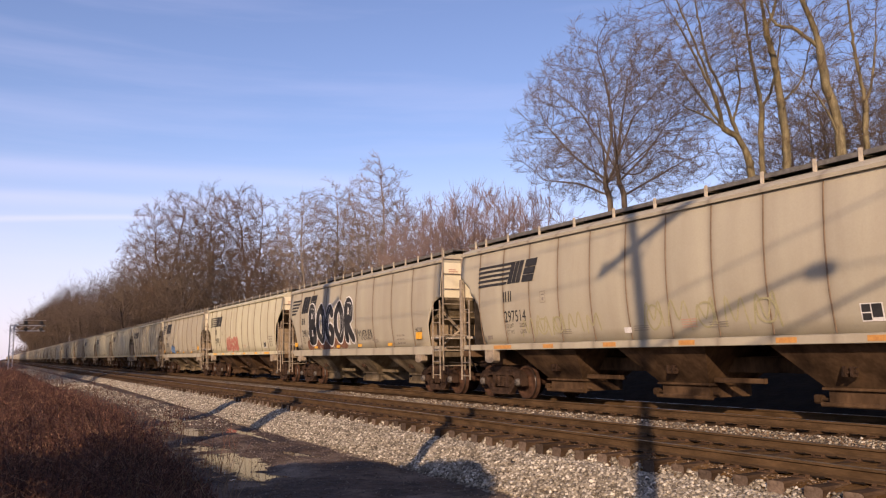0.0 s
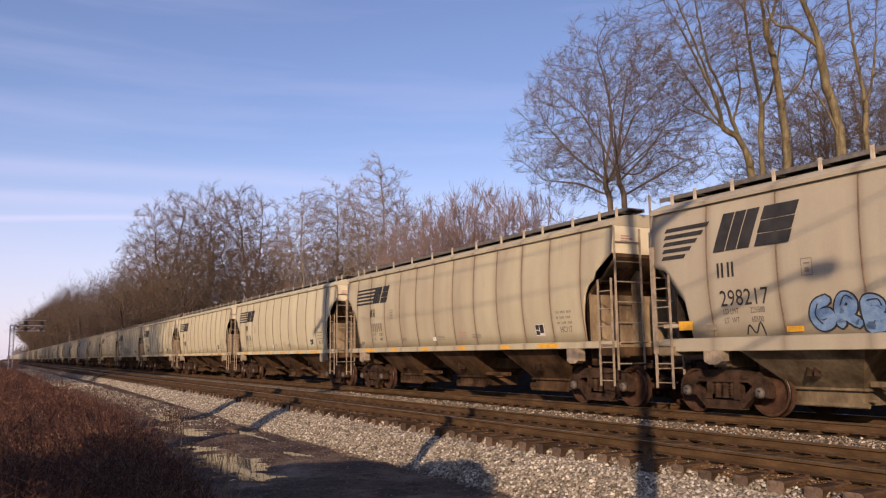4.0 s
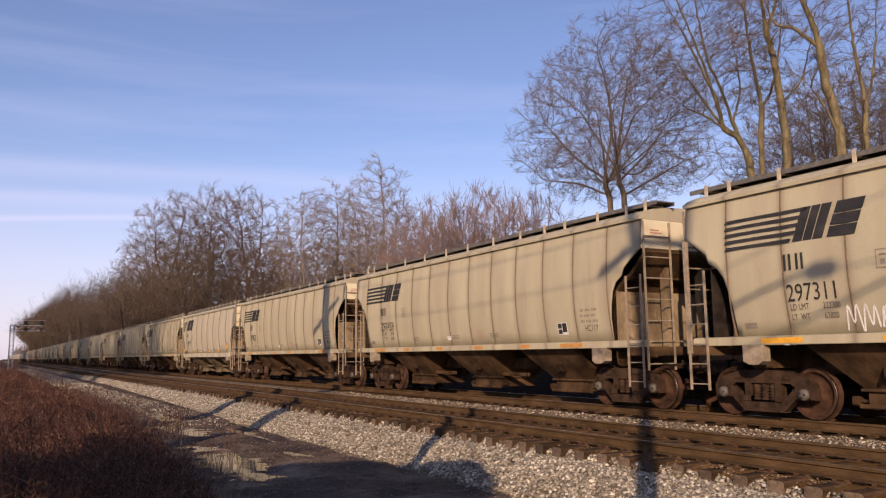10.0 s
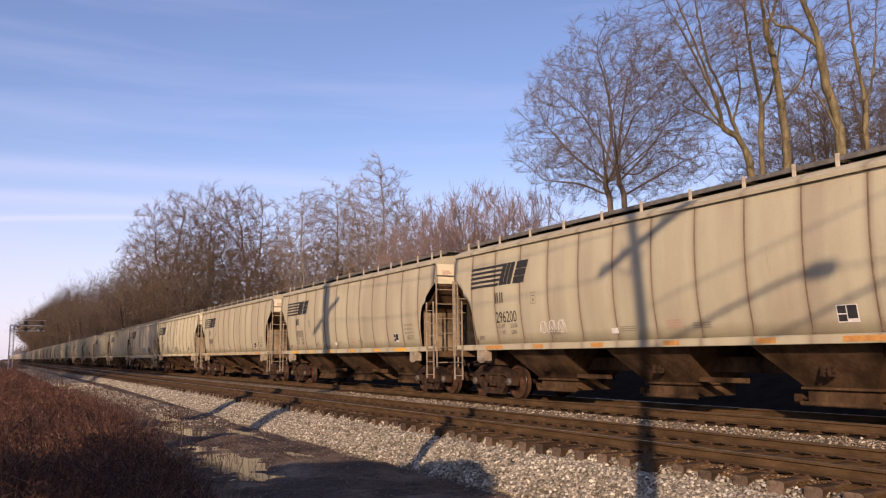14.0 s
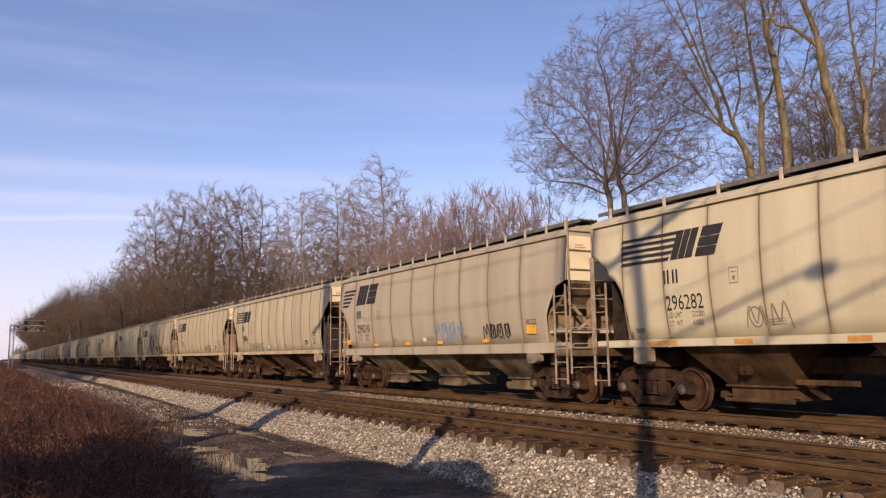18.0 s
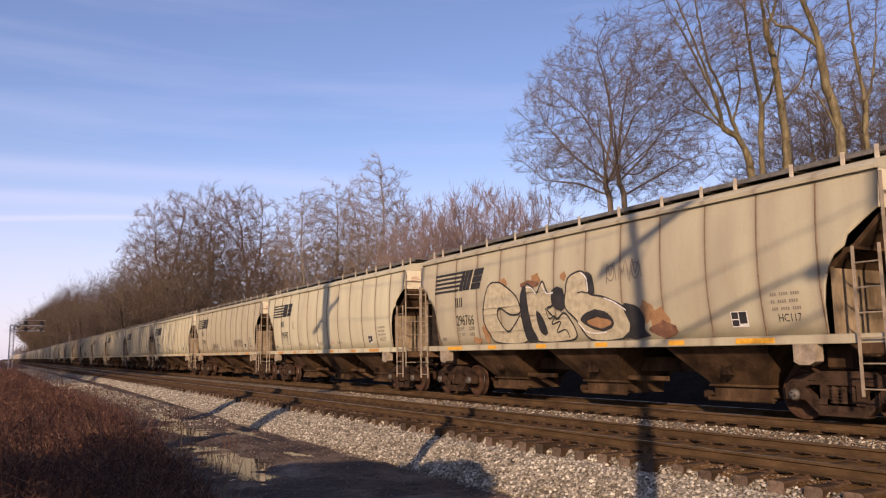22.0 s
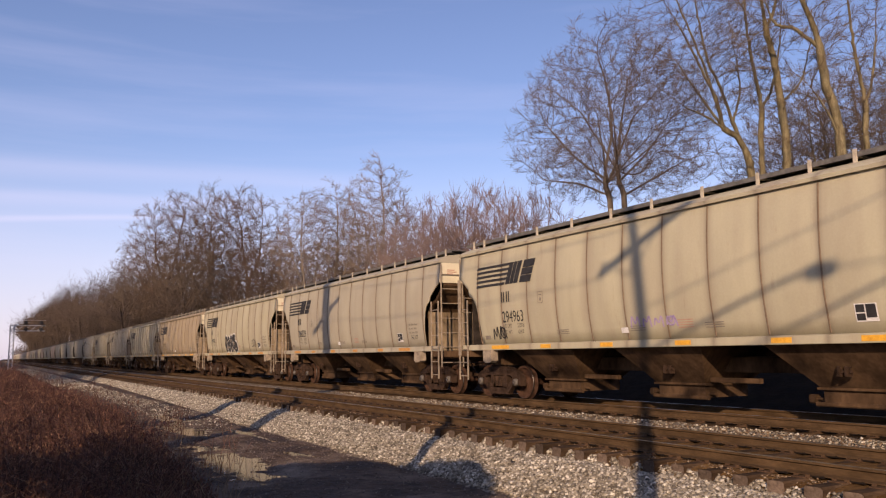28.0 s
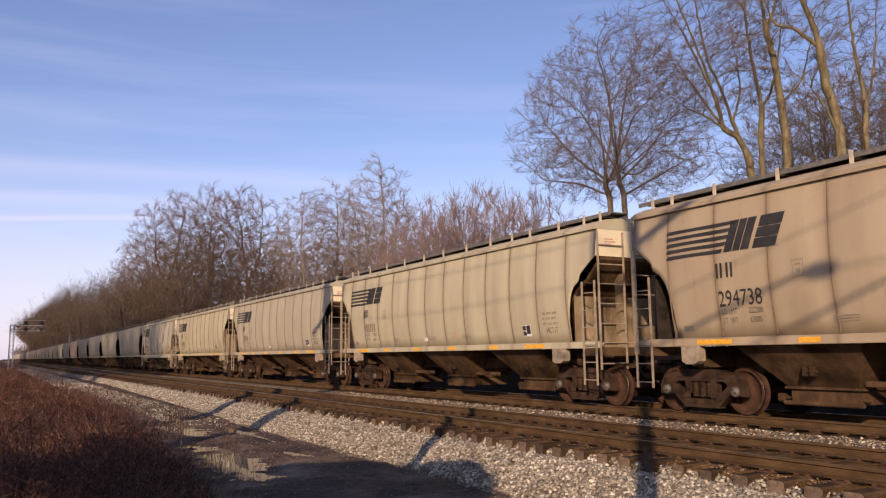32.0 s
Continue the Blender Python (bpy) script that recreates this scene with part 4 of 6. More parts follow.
    for dx in ((.32, .89, 2.03, 3.50, 4.95, 6.40, 7.72, 9.15, 10.5, 11.6, 12.45, 13.7, 14.7, 15.3) if kind == "A" else (.32, .95, 1.9, 2.85, 3.8, 4.75, 5.7, 6.65, 7.6, 8.55, 9.5, 10.45, 11.4, 12.35, 13.3, 14.1)):
        part("running_board_post", post, None, car, at=pose(dx, 0, 0))
    rib = Geo()
    zs = [1.52 + i * 2.55 / 8 for i in range(9)]
    v = [(q, -side_y(z) + .020 * math.sin(math.pi * min(1, max(0, (z - 1.4) / 2.6))) ** .5 - .004 - h, z) for z in zs for q, h in ((-.018, -.004), (-.010, .008), (.010, .008), (.018, -.004))]
    rib.add(v, [(i * 4 + k, i * 4 + k + 1, i * 4 + k + 5, i * 4 + k + 4) for i in range(8) for k in range(3)])
    rib = rib.mesh("seam_rib", [M_RIB])
    for i in range(12 if kind == "A" else 8):
        dx = (1.03 + i * 1.21) if kind == "A" else (1.48 + i * 1.58)
        part("seam_rib", rib, None, car, at=pose(dx, 0, 0))
    # emblem: stripes and slanted blocks
    emblem = new("emblem")
    emblem.parent = car

    def mark(name, *size):
        part(name, Marking().rect(*size), [M_BLACK], emblem, "black painted " + name)

    x0 = 1.0 if kind == "A" else .30
    if kind == "A":
        for i in range(5):
            z = 3.10 + i * .128
            mark("stripe", x0, x0 + 1.42 + .09 * i, z, z + .066, .7)
        gx0 = 2.48
    else:
        for i in range(5):
            z = 3.10 + i * .142
            mark("stripe", x0 + .02 * i, x0 + .62 + .15 * i, z, z + .082, .7)
        gx0 = 1.66
    wide, z0, z1 = (1.0, 3.10, 3.68) if kind == "A" else (1.45, 3.12, 3.84)
    third = (z1 - z0) / 3
    for k, broad in ((0, .19), (.205, .17), (.39, .19)):
        mark("block", gx0 + k * wide, gx0 + (k + broad) * wide, z0, z1, .35)
    gx1 = gx0 + .66 * wide
    mark("block", gx1, gx1 + .50 * wide, z0, z0 + third - .02, .35)
    mark("block", gx1 + .07, gx1 + .07 + .50 * wide, z0 + third, z0 + 2 * third - .02, .35)
    mark("block", gx1 + .145, gx1 + .145 + .50 * wide, z0 + 2 * third, z1, .35)
    # stencils and plates
    g = Marking()
    nx = 2.28 if kind == "A" else 1.74
    for k in range(2):
        g.rect(nx + .24 * k, nx + .24 * k + .05, 2.62, 2.90)
        g.rect(nx + .24 * k + .10, nx + .24 * k + .15, 2.62, 2.90)
    part("reporting_mark", g, [M_BLACK], car)
    g = Marking()
    rng = random.Random(4 if kind == "A" else 8)
    for row, z in ((("LD LMT", "222200" if kind == "A" else "225500"), 1.93), (("LT  WT", "63800" if kind == "A" else "60500"), 1.76)):
        for word, x in zip(row, (nx + .04, nx + .66)):
            me = lettering(word, x, z, .105, .72)
            me.materials[0] = M_STENCIL
            me.name = "load_limit"
            tagged(part("load_limit", me, None, car), kind="stuff")
    end_x = L - (2.1 if kind == "A" else 3.2)
    for z in (2.62, 2.49, 2.36):
        x = end_x
        z -= .42 if kind == "A" else .75
        for word in (3, 4, 4):
            for k in range(word - rng.choice((0, 0, 1))):
                g.rect(x, x + .030, z, z + .055)
                x += .046
            x += .05
    for x in (4.6, 7.2, 9.3):
        for z in (1.70, 1.745, 1.79):
            g.rect(x, x + .46, z, z + .014)
    g.rect(1.30, 1.56, 1.64, 1.745)
    bx = 3.95 if kind == "A" else 3.55
    for a, b, c, d2 in ((bx, bx + .22, 2.50, 2.515), (bx, bx + .22, 2.785, 2.80), (bx, bx + .015, 2.5, 2.8), (bx + .205, bx + .22, 2.5, 2.8), (bx + .07, bx + .15, 2.56, 2.64), (bx + .05, bx + .17, 2.70, 2.725)):
        g.rect(a, b, c, d2)
    tagged(part("stencil", g, [M_FADED], car), kind="stuff")
    if kind == "A":
        g = Marking()
        for z in (1.72, 1.77, 1.82, 1.87):
            g.rect(8.6, 9.0, z, z + .016)
        tagged(part("stencil", g, [M_REDMARK], car), kind="stuff")
    part("class_mark", lettering("HC117" if kind == "A" else "HC122", L - 2.0 if kind == "A" else L - 1.75, 1.74 if kind == "A" else 1.98, .14, .8), None, car)
    if kind == "A":
        g = Marking()
        g.lift = .008
        g.rect(12.42, 12.80, 1.68, 1.97)
        plate = part("label_plate", g, [M_WHITE], car)
        g = Marking()
        g.lift = .013
        for a, b, c, d2 in ((12.44, 12.59, 1.83, 1.955), (12.61, 12.78, 1.74, 1.955), (12.44, 12.59, 1.70, 1.81)):
            g.rect(a, b, c, d2)
        part("label_ink", g, [M_BLACK], plate)
    g = Marking()
    g.rect(6.9, 7.12, 1.66, 1.78)
    part("small_label", g, [M_WHITE], car)
    for i, (a, wd) in enumerate(((1.65, .85), (3.92, .42), (6.2, .42), (8.5, .42), (10.8, .42), (12.5, .85)) if kind == "A" else ((.62, .36), (3.1, .34), (5.65, .34), (7.85, .34), (10.5, .34), (12.75, .42))):
        y = -1.567
        z0, z1 = (1.37, 1.465) if kind == "A" else (1.56, 1.66)
        if kind == "B":
            if i in (0, 5):
                z0, z1 = (1.66, 1.84) if i == 0 else (1.74, 1.97)
            y = -side_y(z1) - .012
        part("reflector", Geo().box(a, a + wd, y, y + .008, z0, z1), [M_YELLOW], car)
    return car


def far_car(L):
    """A simpler car for the distant end of the train."""
    car = new("covered_hopper_car")
    for s in (-1, 1):
        part("side_sheet", side_sheet(L, CUT_A, s), [PAINT["beige", "A"]], car, smooth=True)
    half = [(1.50, 4.105), (1.60, 4.095), (1.57, 4.18), (1.20, 4.35), (0.0, 4.43)]
    part("roof", Geo().extrude_x(half + [(-y, z) for y, z in reversed(half[:-1])], 0, L), [PAINT["beige", "A"]], car)
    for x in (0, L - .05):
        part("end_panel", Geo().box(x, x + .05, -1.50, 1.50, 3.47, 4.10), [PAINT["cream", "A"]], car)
    g = Geo().box(.06, L - .06, -1.56, 1.56, 1.34, 1.5)
    part("side_sill", g, [PAINT["beige", "A"]], car)
    g = Geo()
    for b in (-1, 0, 1):
        c = L / 2 + b * 4.05
        v = [(c - 1.3, -1.46, 1.36), (c + 1.3, -1.46, 1.36), (c + 1.3, 1.46, 1.36), (c - 1.3, 1.46, 1.36), (c - .93, -.80, .3), (c + .93, -.80, .3), (c + .93, .80, .3), (c - .93, .80, .3)]
        part("hopper_bay", Geo().add(v, [(0, 1, 5, 4), (1, 2, 6, 5), (2, 3, 7, 6), (3, 0, 4, 7), (4, 5, 6, 7)]), [M_RUST_PAINT], car)
    part("centre_sill", Geo().box(.1, L - .1, -.3, .3, .8, 1.3).box(1.0, L - 1.0, -1.2, 1.2, 1.36, 3.4), [M_RUST_PAINT], car)
    g = Geo().box(0, L, -1.24, -.72, 4.5, 4.55).box(0, L, .72, 1.24, 4.5, 4.55)
    for k in range(13):
        g.box(.3 + k * 1.23, .35 + k * 1.23, -1.27, -1.24, 4.3, 4.55)
    part("running_board", g, [M_GRATE], car)
    for x in (1.225, L - 1.225):
        truck = copy_thing(TRUCK, pose(x, 0, 0))
        truck.parent = car
    return car


def set_paint(car, key, kind):
    for ob in car.children:
        if ob.name.split(".")[0] in PAINTED and ob.name.split(".")[0] != "end_panel":
            ob.material_slots[0].link = "OBJECT"
            ob.material_slots[0].material = PAINT[key, kind]


def blob(cx, cz, rx, rz, rng, n=9, rough=.12):
    return [(cx + rx * (1 + rng.uniform(-rough, rough)) * math.cos(2 * math.pi * i / n), cz + rz * (1 + rng.uniform(-rough, rough)) * math.sin(2 * math.pi * i / n)) for i in range(n)]


LOOPS = {
    "ring": [(.5, .95), (.9, .7), (.9, .3), (.5, .05), (.1, .3), (.1, .7), (.5, .95)],
    "bend": [(.85, .85), (.45, .95), (.12, .75), (.45, .52), (.85, .3), (.5, .06), (.1, .18)],
    "hook": [(.85, .8), (.45, .95), (.1, .6), (.15, .2), (.55, .05), (.9, .3), (.6, .42)],
    "arch": [(.1, .05), (.12, .6), (.4, .93), (.75, .8), (.7, .5), (.3, .42), (.9, .05)],
    "fold": [(.15, .05), (.12, .9), (.6, .92), (.75, .7), (.25, .52), (.8, .35), (.7, .1), (.15, .08)],
    "post": [(.2, .95), (.6, .8), (.35, .5), (.7, .3), (.4, .05)],
    "cee": [(.9, .8), (.5, .97), (.1, .65), (.1, .35), (.5, .03), (.92, .25)],
    "bar": [(.55, .95), (.45, .5), (.5, .05)],
    "zig": [(.1, .05), (.2, .9), (.45, .55), (.75, .12), (.85, .95)],
    "bow": [(.2, .05), (.2, .95), (.7, .9), (.75, .62), (.3, .52), (.8, .42), (.8, .1), (.2, .05)],
    "gate": [(.15, .05), (.2, .95), (.75, .9), (.75, .6), (.3, .5), (.9, .05)],
    "curl": [(.8, .95), (.3, .8), (.1, .4), (.4, .08), (.9, .2), (.85, .5), (.4, .45)],
}


def bubbles(car, x0, x1, z0, z1, shapes, fill, line, label, rim=.05, fat=.36, core=None):
    """Fat rounded spray-paint loops with an outline."""
    shapes = shapes.split()
    w = (x1 - x0) / len(shapes)
    out, ink, thin = Marking(), Marking(), Marking()
    out.lift, ink.lift, thin.lift = .014, .022, .030
    for i, key in enumerate(shapes):
        wide = min(w, (z1 - z0)) * fat
        pts = [(x0 + (i + .5 + (u - .5) * .78) * w, z0 + wide * .4 + (z1 - z0 - wide * .8) * v + .05 * math.sin(i * 2.3)) for u, v in LOOPS[key]]
        out.stroke(pts, wide + 2 * rim)
        for q in (pts[0], pts[-1]):
            out.patch(blob(q[0], q[1], wide * .5 + rim, wide * .5 + rim, random.Random(i), 8, .05))
            ink.patch(blob(q[0], q[1], wide * .5, wide * .5, random.Random(i), 8, .05))
        ink.stroke(pts, wide)
        thin.stroke([(a + wide * .18, b + wide * .16) for a, b in pts[1:4]], .022)
    a = part("graffiti", out, [line], car, label)
    tagged(part("graffiti_fill", ink, [fill], a), kind="stuff")
    tagged(part("graffiti_line", thin, [core or line], a), kind="stuff")


def scrawl(car, x0, x1, z0, z1, count, mat, seed, label, width=.03):
    """A spray-can line in loops and zigzags."""
    rng = random.Random(seed)
    g = Marking()
    w = (x1 - x0) / count
    for i in range(count):
        a = x0 + i * w
        pts = [(a + w * rng.uniform(.0, .2), z0 + (z1 - z0) * rng.uniform(0, .2)), (a + w * .25, z1 - (z1 - z0) * rng.uniform(0, .25)), (a + w * .5, z0 + (z1 - z0) * rng.uniform(.2, .5)),
               (a + w * .75, z1 - (z1 - z0) * rng.uniform(0, .2)), (a + w * rng.uniform(.85, 1.0), z0 + (z1 - z0) * rng.uniform(0, .2))]
        g.stroke(pts, width)
        if rng.random() < .5:
            g.stroke(blob(a + w * .5, (z0 + z1) / 2, w * .3, (z1 - z0) * .35, rng, 7), width, True)
    part("graffiti", g, [mat], car, label)


# road number or none, kind, paint
CARS = [
    ("", "A", "cream"), ("297514", "A", "grey_beige"), ("298149", "B", "grey_beige"), ("295903", "A", "cream"), ("298217", "B", "grey_beige"), ("", "A", "beige"),
    ("295136", "A", "cream"), ("297081", "A", "cream"), ("297006", "A", "cream"), ("297311", "A", "beige"), ("297459", "A", "beige"),
    ("297827", "A", "beige"), ("298177", "B", "grey"), ("296200", "A", "beige"), ("", "A", "beige"), ("296849", "A", "beige"),
    ("296282", "A", "cream"), ("298210", "B", "grey_beige"), ("296886", "A", "beige"), ("297416", "A", "beige"), ("296766", "A", "beige"),
    ("295992", "A", "cream"), ("297305", "A", "beige"), ("295983", "A", "cream"), ("295027", "A", "beige"), ("294963", "A", "beige"),
    ("296829", "A", "grey_beige"), ("297592", "A", "beige"), ("294738", "A", "brown"), ("", "A", "beige"), ("", "A", "grey_beige"), ("", "A", "beige"), ("", "B", "grey"),
]
WORDS = {"cream": "cream-painted", "beige": "dusty beige", "grey_beige": "dirty grey-beige", "rosy": "haze-tinted rosy-beige", "brown": "brown-stained beige", "grey": "weathered light-grey"}
SLACK = {15: .33, 17: -.29, 22: .1, 25: -.08}     # couplers stretched or bunched behind a car
TRAIN = []     # (car, trailing end at the start)
start_x = -20.19 + A_PITCH
PROTO = {}
for number, kind, paint in CARS:
    if kind not in PROTO:
        car = PROTO[kind] = hopper_car(kind)
    else:
        car = None
    TRAIN.append([car, kind, number, paint, start_x])
    nxt = len(TRAIN)
    start_x -= (A_PITCH if nxt >= len(CARS) or CARS[nxt][1] == "A" else B_PITCH) + SLACK.get(nxt, 0)
for row in TRAIN:
    if row[0] is None:
        row[0] = copy_thing(PROTO[row[1]], Matrix())
for car, kind, number, paint, x in TRAIN:
    set_paint(car, paint, kind)
    nx = 2.28 if kind == "A" else 1.74
    if number:
        part("road_number", lettering(number, nx, 2.08, .30, .78 if kind == "A" else .86), None, car)
    else:
        g = Marking()
        for k in range(6):
            g.rect(nx + .165 * k, nx + .165 * k + .11, 2.08, 2.38)
        part("road_number", g, [M_FADED], car)
    tagged(car, WORDS[paint] + " steel covered hopper car rolling on the far track", "freight car", "grain train cars")

CAR = {row[2]: row[0] for row in TRAIN if row[2]}
DULL = {}
for number in ("297514", "297081", "297006", "296200", "297459", "297827", "296849", "296282", "296886", "297416", "295992", "297305", "295983", "296829", "297592"):
    for ob in CAR[number].children:
        if ob.name.split(".")[0] == "reflector":
            if ob.data.name not in DULL:
                DULL[ob.data.name] = ob.data.copy()
                DULL[ob.data.name].materials[0] = M_OLDYEL
            ob.data = DULL[ob.data.name]
bubbles(CAR["298149"], 2.6, 7.7, 1.66, 3.44, "bow ring hook ring gate", M_BLACK, M_WHITE, "large black and white bubble graffiti", .055, .36)
scrawl(CAR["298149"], 6.4, 7.4, 2.7, 3.3, 3, M_BLACK, 5, "small black spray tags")
scrawl(CAR["298149"], 7.4, 9.3, 1.75, 2.25, 4, M_BLACK, 6, "small black spray tags")
g = Marking()
g.lift = .007
for k in range(6):
    rr = random.Random(k)
    g.patch(blob(2.7 + k * .75, 1.72, .42, .25, rr, 8, .3))
part("graffiti", g, [M_SPRAY_BROWN], CAR["298149"], "brown spray shadow")
scrawl(CAR["297514"], 3.0, 6.2, 1.65, 2.2, 5, M_SPRAY_OLIVE, 7, "faded olive spray lines", .04)
scrawl(CAR["297514"], 7.5, 11, 1.62, 2.3, 5, M_SPRAY_OLIVE, 8, "faded olive spray lines", .04)
bubbles(CAR["295903"], 5.0, 7.6, 1.54, 2.38, "arch fold hook bend fold", M_SPRAY_RED, M_SPRAY_TAN, "pale red graffiti with a light outline", .03, .44)
bubbles(CAR["298217"], 3.6, 5.0, 1.54, 2.15, "curl arch fold", M_SPRAY_BLUE, M_BLACK, "blue graffiti with black outline", .03, .36)
scrawl(CAR["298217"], 5.2, 6.2, 1.55, 1.8, 3, M_BLACK, 11, "black spray tag")
scrawl(CAR["298217"], 2.2, 2.7, 1.5, 1.75, 1, M_BLACK, 12, "black spray tag")
scrawl(CAR["297006"], 2.95, 4.3, 1.65, 2.05, 4, M_BLACK, 13, "black spray tag")
scrawl(CAR["297311"], 5.0, 8.4, 1.6, 2.3, 5, M_FADED, 14, "thin dark spray outline", .025)
bubbles(CAR["297311"], 9.85, 12.05, 1.54, 2.22, "post arch fold arch", M_SPRAY_TAN, M_WHITE, "white outlined graffiti", .05, .34, M_BLACK)
scrawl(CAR["297311"], 3.3, 4.2, 1.5, 2.0, 3, M_WHITE, 16, "white spray tag")
scrawl(CAR["296200"], 4.2, 5.3, 1.7, 2.1, 3, M_WHITE, 17, "thin white spray tag", .02)
scrawl(CAR["296282"], 4.2, 5.2, 1.6, 2.1, 2, M_FADED, 18, "dark spray tag")
scrawl(CAR["296282"], 7.6, 8.6, 1.6, 2.1, 2, M_BLACK, 19, "dark spray tag")
scrawl(CAR["298210"], 7.7, 9.6, 1.55, 2.25, 4, M_SPRAY_BLUE, 20, "thin blue spray tag", .04)
scrawl(CAR["298210"], 10.6, 12.0, 1.6, 2.1, 4, M_BLACK, 21, "black spray tag", .045)
scrawl(CAR["297416"], 5.2, 6.6, 1.6, 2.0, 4, M_SPRAY_TAN, 22, "pale spray tag", .03)
scrawl(CAR["297416"], 9.6, 11.3, 1.6, 2.05, 4, M_FADED, 23, "dark spray tag", .035)
scrawl(CAR["296886"], 3.6, 6.0, 1.55, 2.0, 5, M_FADED, 24, "faded spray tag", .03)
# three swollen cream shapes with torn holes, black shade and rusty spots
SWOLLEN = [
    [(3.81, 2.29), (4.1, 3.09), (4.62, 3.18), (5.11, 2.98), (5.52, 2.7), (5.65, 2.32), (5.17, 2.27), (4.68, 2.48), (4.56, 2.22), (4.95, 1.83), (5.38, 2.04), (5.65, 2.2), (5.78, 1.55), (4.38, 1.54), (4.02, 1.81)],
    [(5.92, 2.96), (6.2, 2.93), (6.41, 2.76), (6.66, 3.04), (6.88, 2.72), (7.16, 2.7), (7.03, 2.42), (6.8, 2.33), (7.16, 2.08), (7.5, 2.2), (7.83, 1.75), (7.58, 1.54), (6.24, 1.54), (6.06, 1.99)],
    [(7.71, 3.04), (8.16, 3.15), (8.41, 2.97), (8.45, 2.61), (8.97, 2.48), (9.67, 2.16), (9.69, 1.77), (9.39, 1.54), (8.33, 1.54), (7.91, 2.0), (7.54, 2.32), (7.58, 2.7)],
]
HOLES = [
    [(9.53, 2.28), (9.97, 2.23), (10.16, 1.98), (10.12, 1.71), (10.24, 1.54), (9.39, 1.54), (9.7, 1.77)], [(7.06, 2.82), (7.47, 2.79), (7.52, 2.33), (7.29, 2.26), (7.01, 2.45)],
    [(8.04, 2.0), (8.47, 2.22), (8.97, 2.15), (9.19, 1.9), (8.97, 1.73), (8.57, 1.74)], [(5.68, 2.78), (5.92, 2.96), (6.06, 1.99), (6.26, 1.54), (5.78, 1.54), (5.65, 2.28)],
    [(8.33, 3.1), (8.57, 3.01), (8.65, 2.59), (8.44, 2.61)], [(6.35, 2.32), (6.6, 2.11), (6.71, 1.73), (6.47, 1.7), (6.34, 1.98)],
]


def spray_layer(car, name, mat, lift, patches=(), lines=(), width=.03, closed=False, label=""):
    g = Marking()
    g.lift = lift
    for pts in patches:
        g.patch(pts)
    for pts in lines:
        g.stroke(pts, width, closed)
    tagged(part(name, g, [mat], car, label), kind="stuff")


big = CAR["296766"]
spots = ((6.34, 3.11, .22, .16), (7.5, 3.08, .12, .12), (10.55, 1.91, .3, .26), (4.79, 3.12, .34, .14), (3.90, 1.85, .2, .3), (3.33, 1.64, .3, .1), (10.2, 2.1, .22, .2))
spray_layer(big, "spray_patch", M_SPRAY_RUST, .010, [blob(*q, random.Random(k + 40), 11, .3) for k, q in enumerate(spots)], label="rust-brown spray patches")
spray_layer(big, "spray_shade", M_SPRAY_BROWN, .013, [blob(10.7, 1.70, .38, .16, random.Random(3), 11, .3), blob(6.1, 3.0, .5, .10, random.Random(4), 11, .3)])
spray_layer(big, "graffiti_fill", M_SPRAY_CREAM, .016, SWOLLEN, label="large cream graffiti with a black outline")
spray_layer(big, "graffiti_shade", M_BLACK, .020, HOLES)
spray_layer(big, "graffiti_outline", M_BLACK, .024, (), SWOLLEN, .045, True)
spray_layer(big, "graffiti_core", M_SPRAY_RUST, .026, [[(8.25, 1.94), (8.65, 2.04), (9.04, 1.97), (9.11, 1.87), (8.75, 1.78)]])
spray_layer(big, "graffiti_line", M_WHITE, .030, (), [[(8.16, 3.12), (8.38, 2.96), (8.42, 2.64)], [(8.97, 2.46), (9.3, 2.34), (9.64, 2.15)], [(7.95, 1.96), (8.2, 1.74), (8.55, 1.68), (8.9, 1.7)], [(6.62, 2.98), (6.84, 2.72), (7.1, 2.72)], [(5.95, 2.94), (6.2, 2.9), (6.38, 2.74)]], .03)
spray_layer(big, "graffiti_scribble", M_BLACK, .030, (), [[(6.75, 2.36), (6.85, 2.1), (7.1, 2.15), (6.95, 1.95), (7.3, 2.0), (7.1, 1.75), (7.45, 1.8), (7.55, 1.6)], [(8.03, 2.64), (8.2, 2.66), (8.4, 2.62), (8.6, 2.64)]], .03)
scrawl(CAR["296766"], 9.0, 10.2, 2.75, 3.25, 3, M_FADED, 26, "thin grey spray tag", .03)
scrawl(CAR["297305"], 5.0, 6.6, 1.6, 2.1, 5, M_FADED, 27, "dark spray tag", .03)
scrawl(CAR["297305"], 10.3, 12.1, 1.75, 2.25, 5, M_FADED, 28, "dark spray tag", .03)
scrawl(CAR["294963"], 1.7, 2.4, 1.6, 2.0, 2, M_BLACK, 29, "black spray tag", .05)
scrawl(CAR["294963"], 7.2, 8.6, 1.75, 2.0, 4, M_SPRAY_VIOLET, 30, "violet spray tag", .04)
LOBES = ((6.05, 2.00, .33, .50), (6.62, 1.97, .36, .48), (7.20, 2.00, .36, .50), (7.72, 2.08, .32, .46), (8.10, 1.82, .40, .32), (7.90, 2.40, .18, .16))
swollen = CAR["297592"]
edge, fill = Marking(), Marking()
for k, (x, z, a, b) in enumerate(LOBES):
    edge.lift, fill.lift = .010 + .002 * k, .023 + .002 * k
    edge.patch(blob(x, z, a + .055, b + .055, random.Random(k), 16, .05))
    fill.patch(blob(x, z, a, b, random.Random(k), 16, .05))
part("graffiti_edge", edge, [M_WHITE], swollen)
part("graffiti_fill", fill, [M_BLACK], swollen, "swollen black bubble graffiti with a white edge")
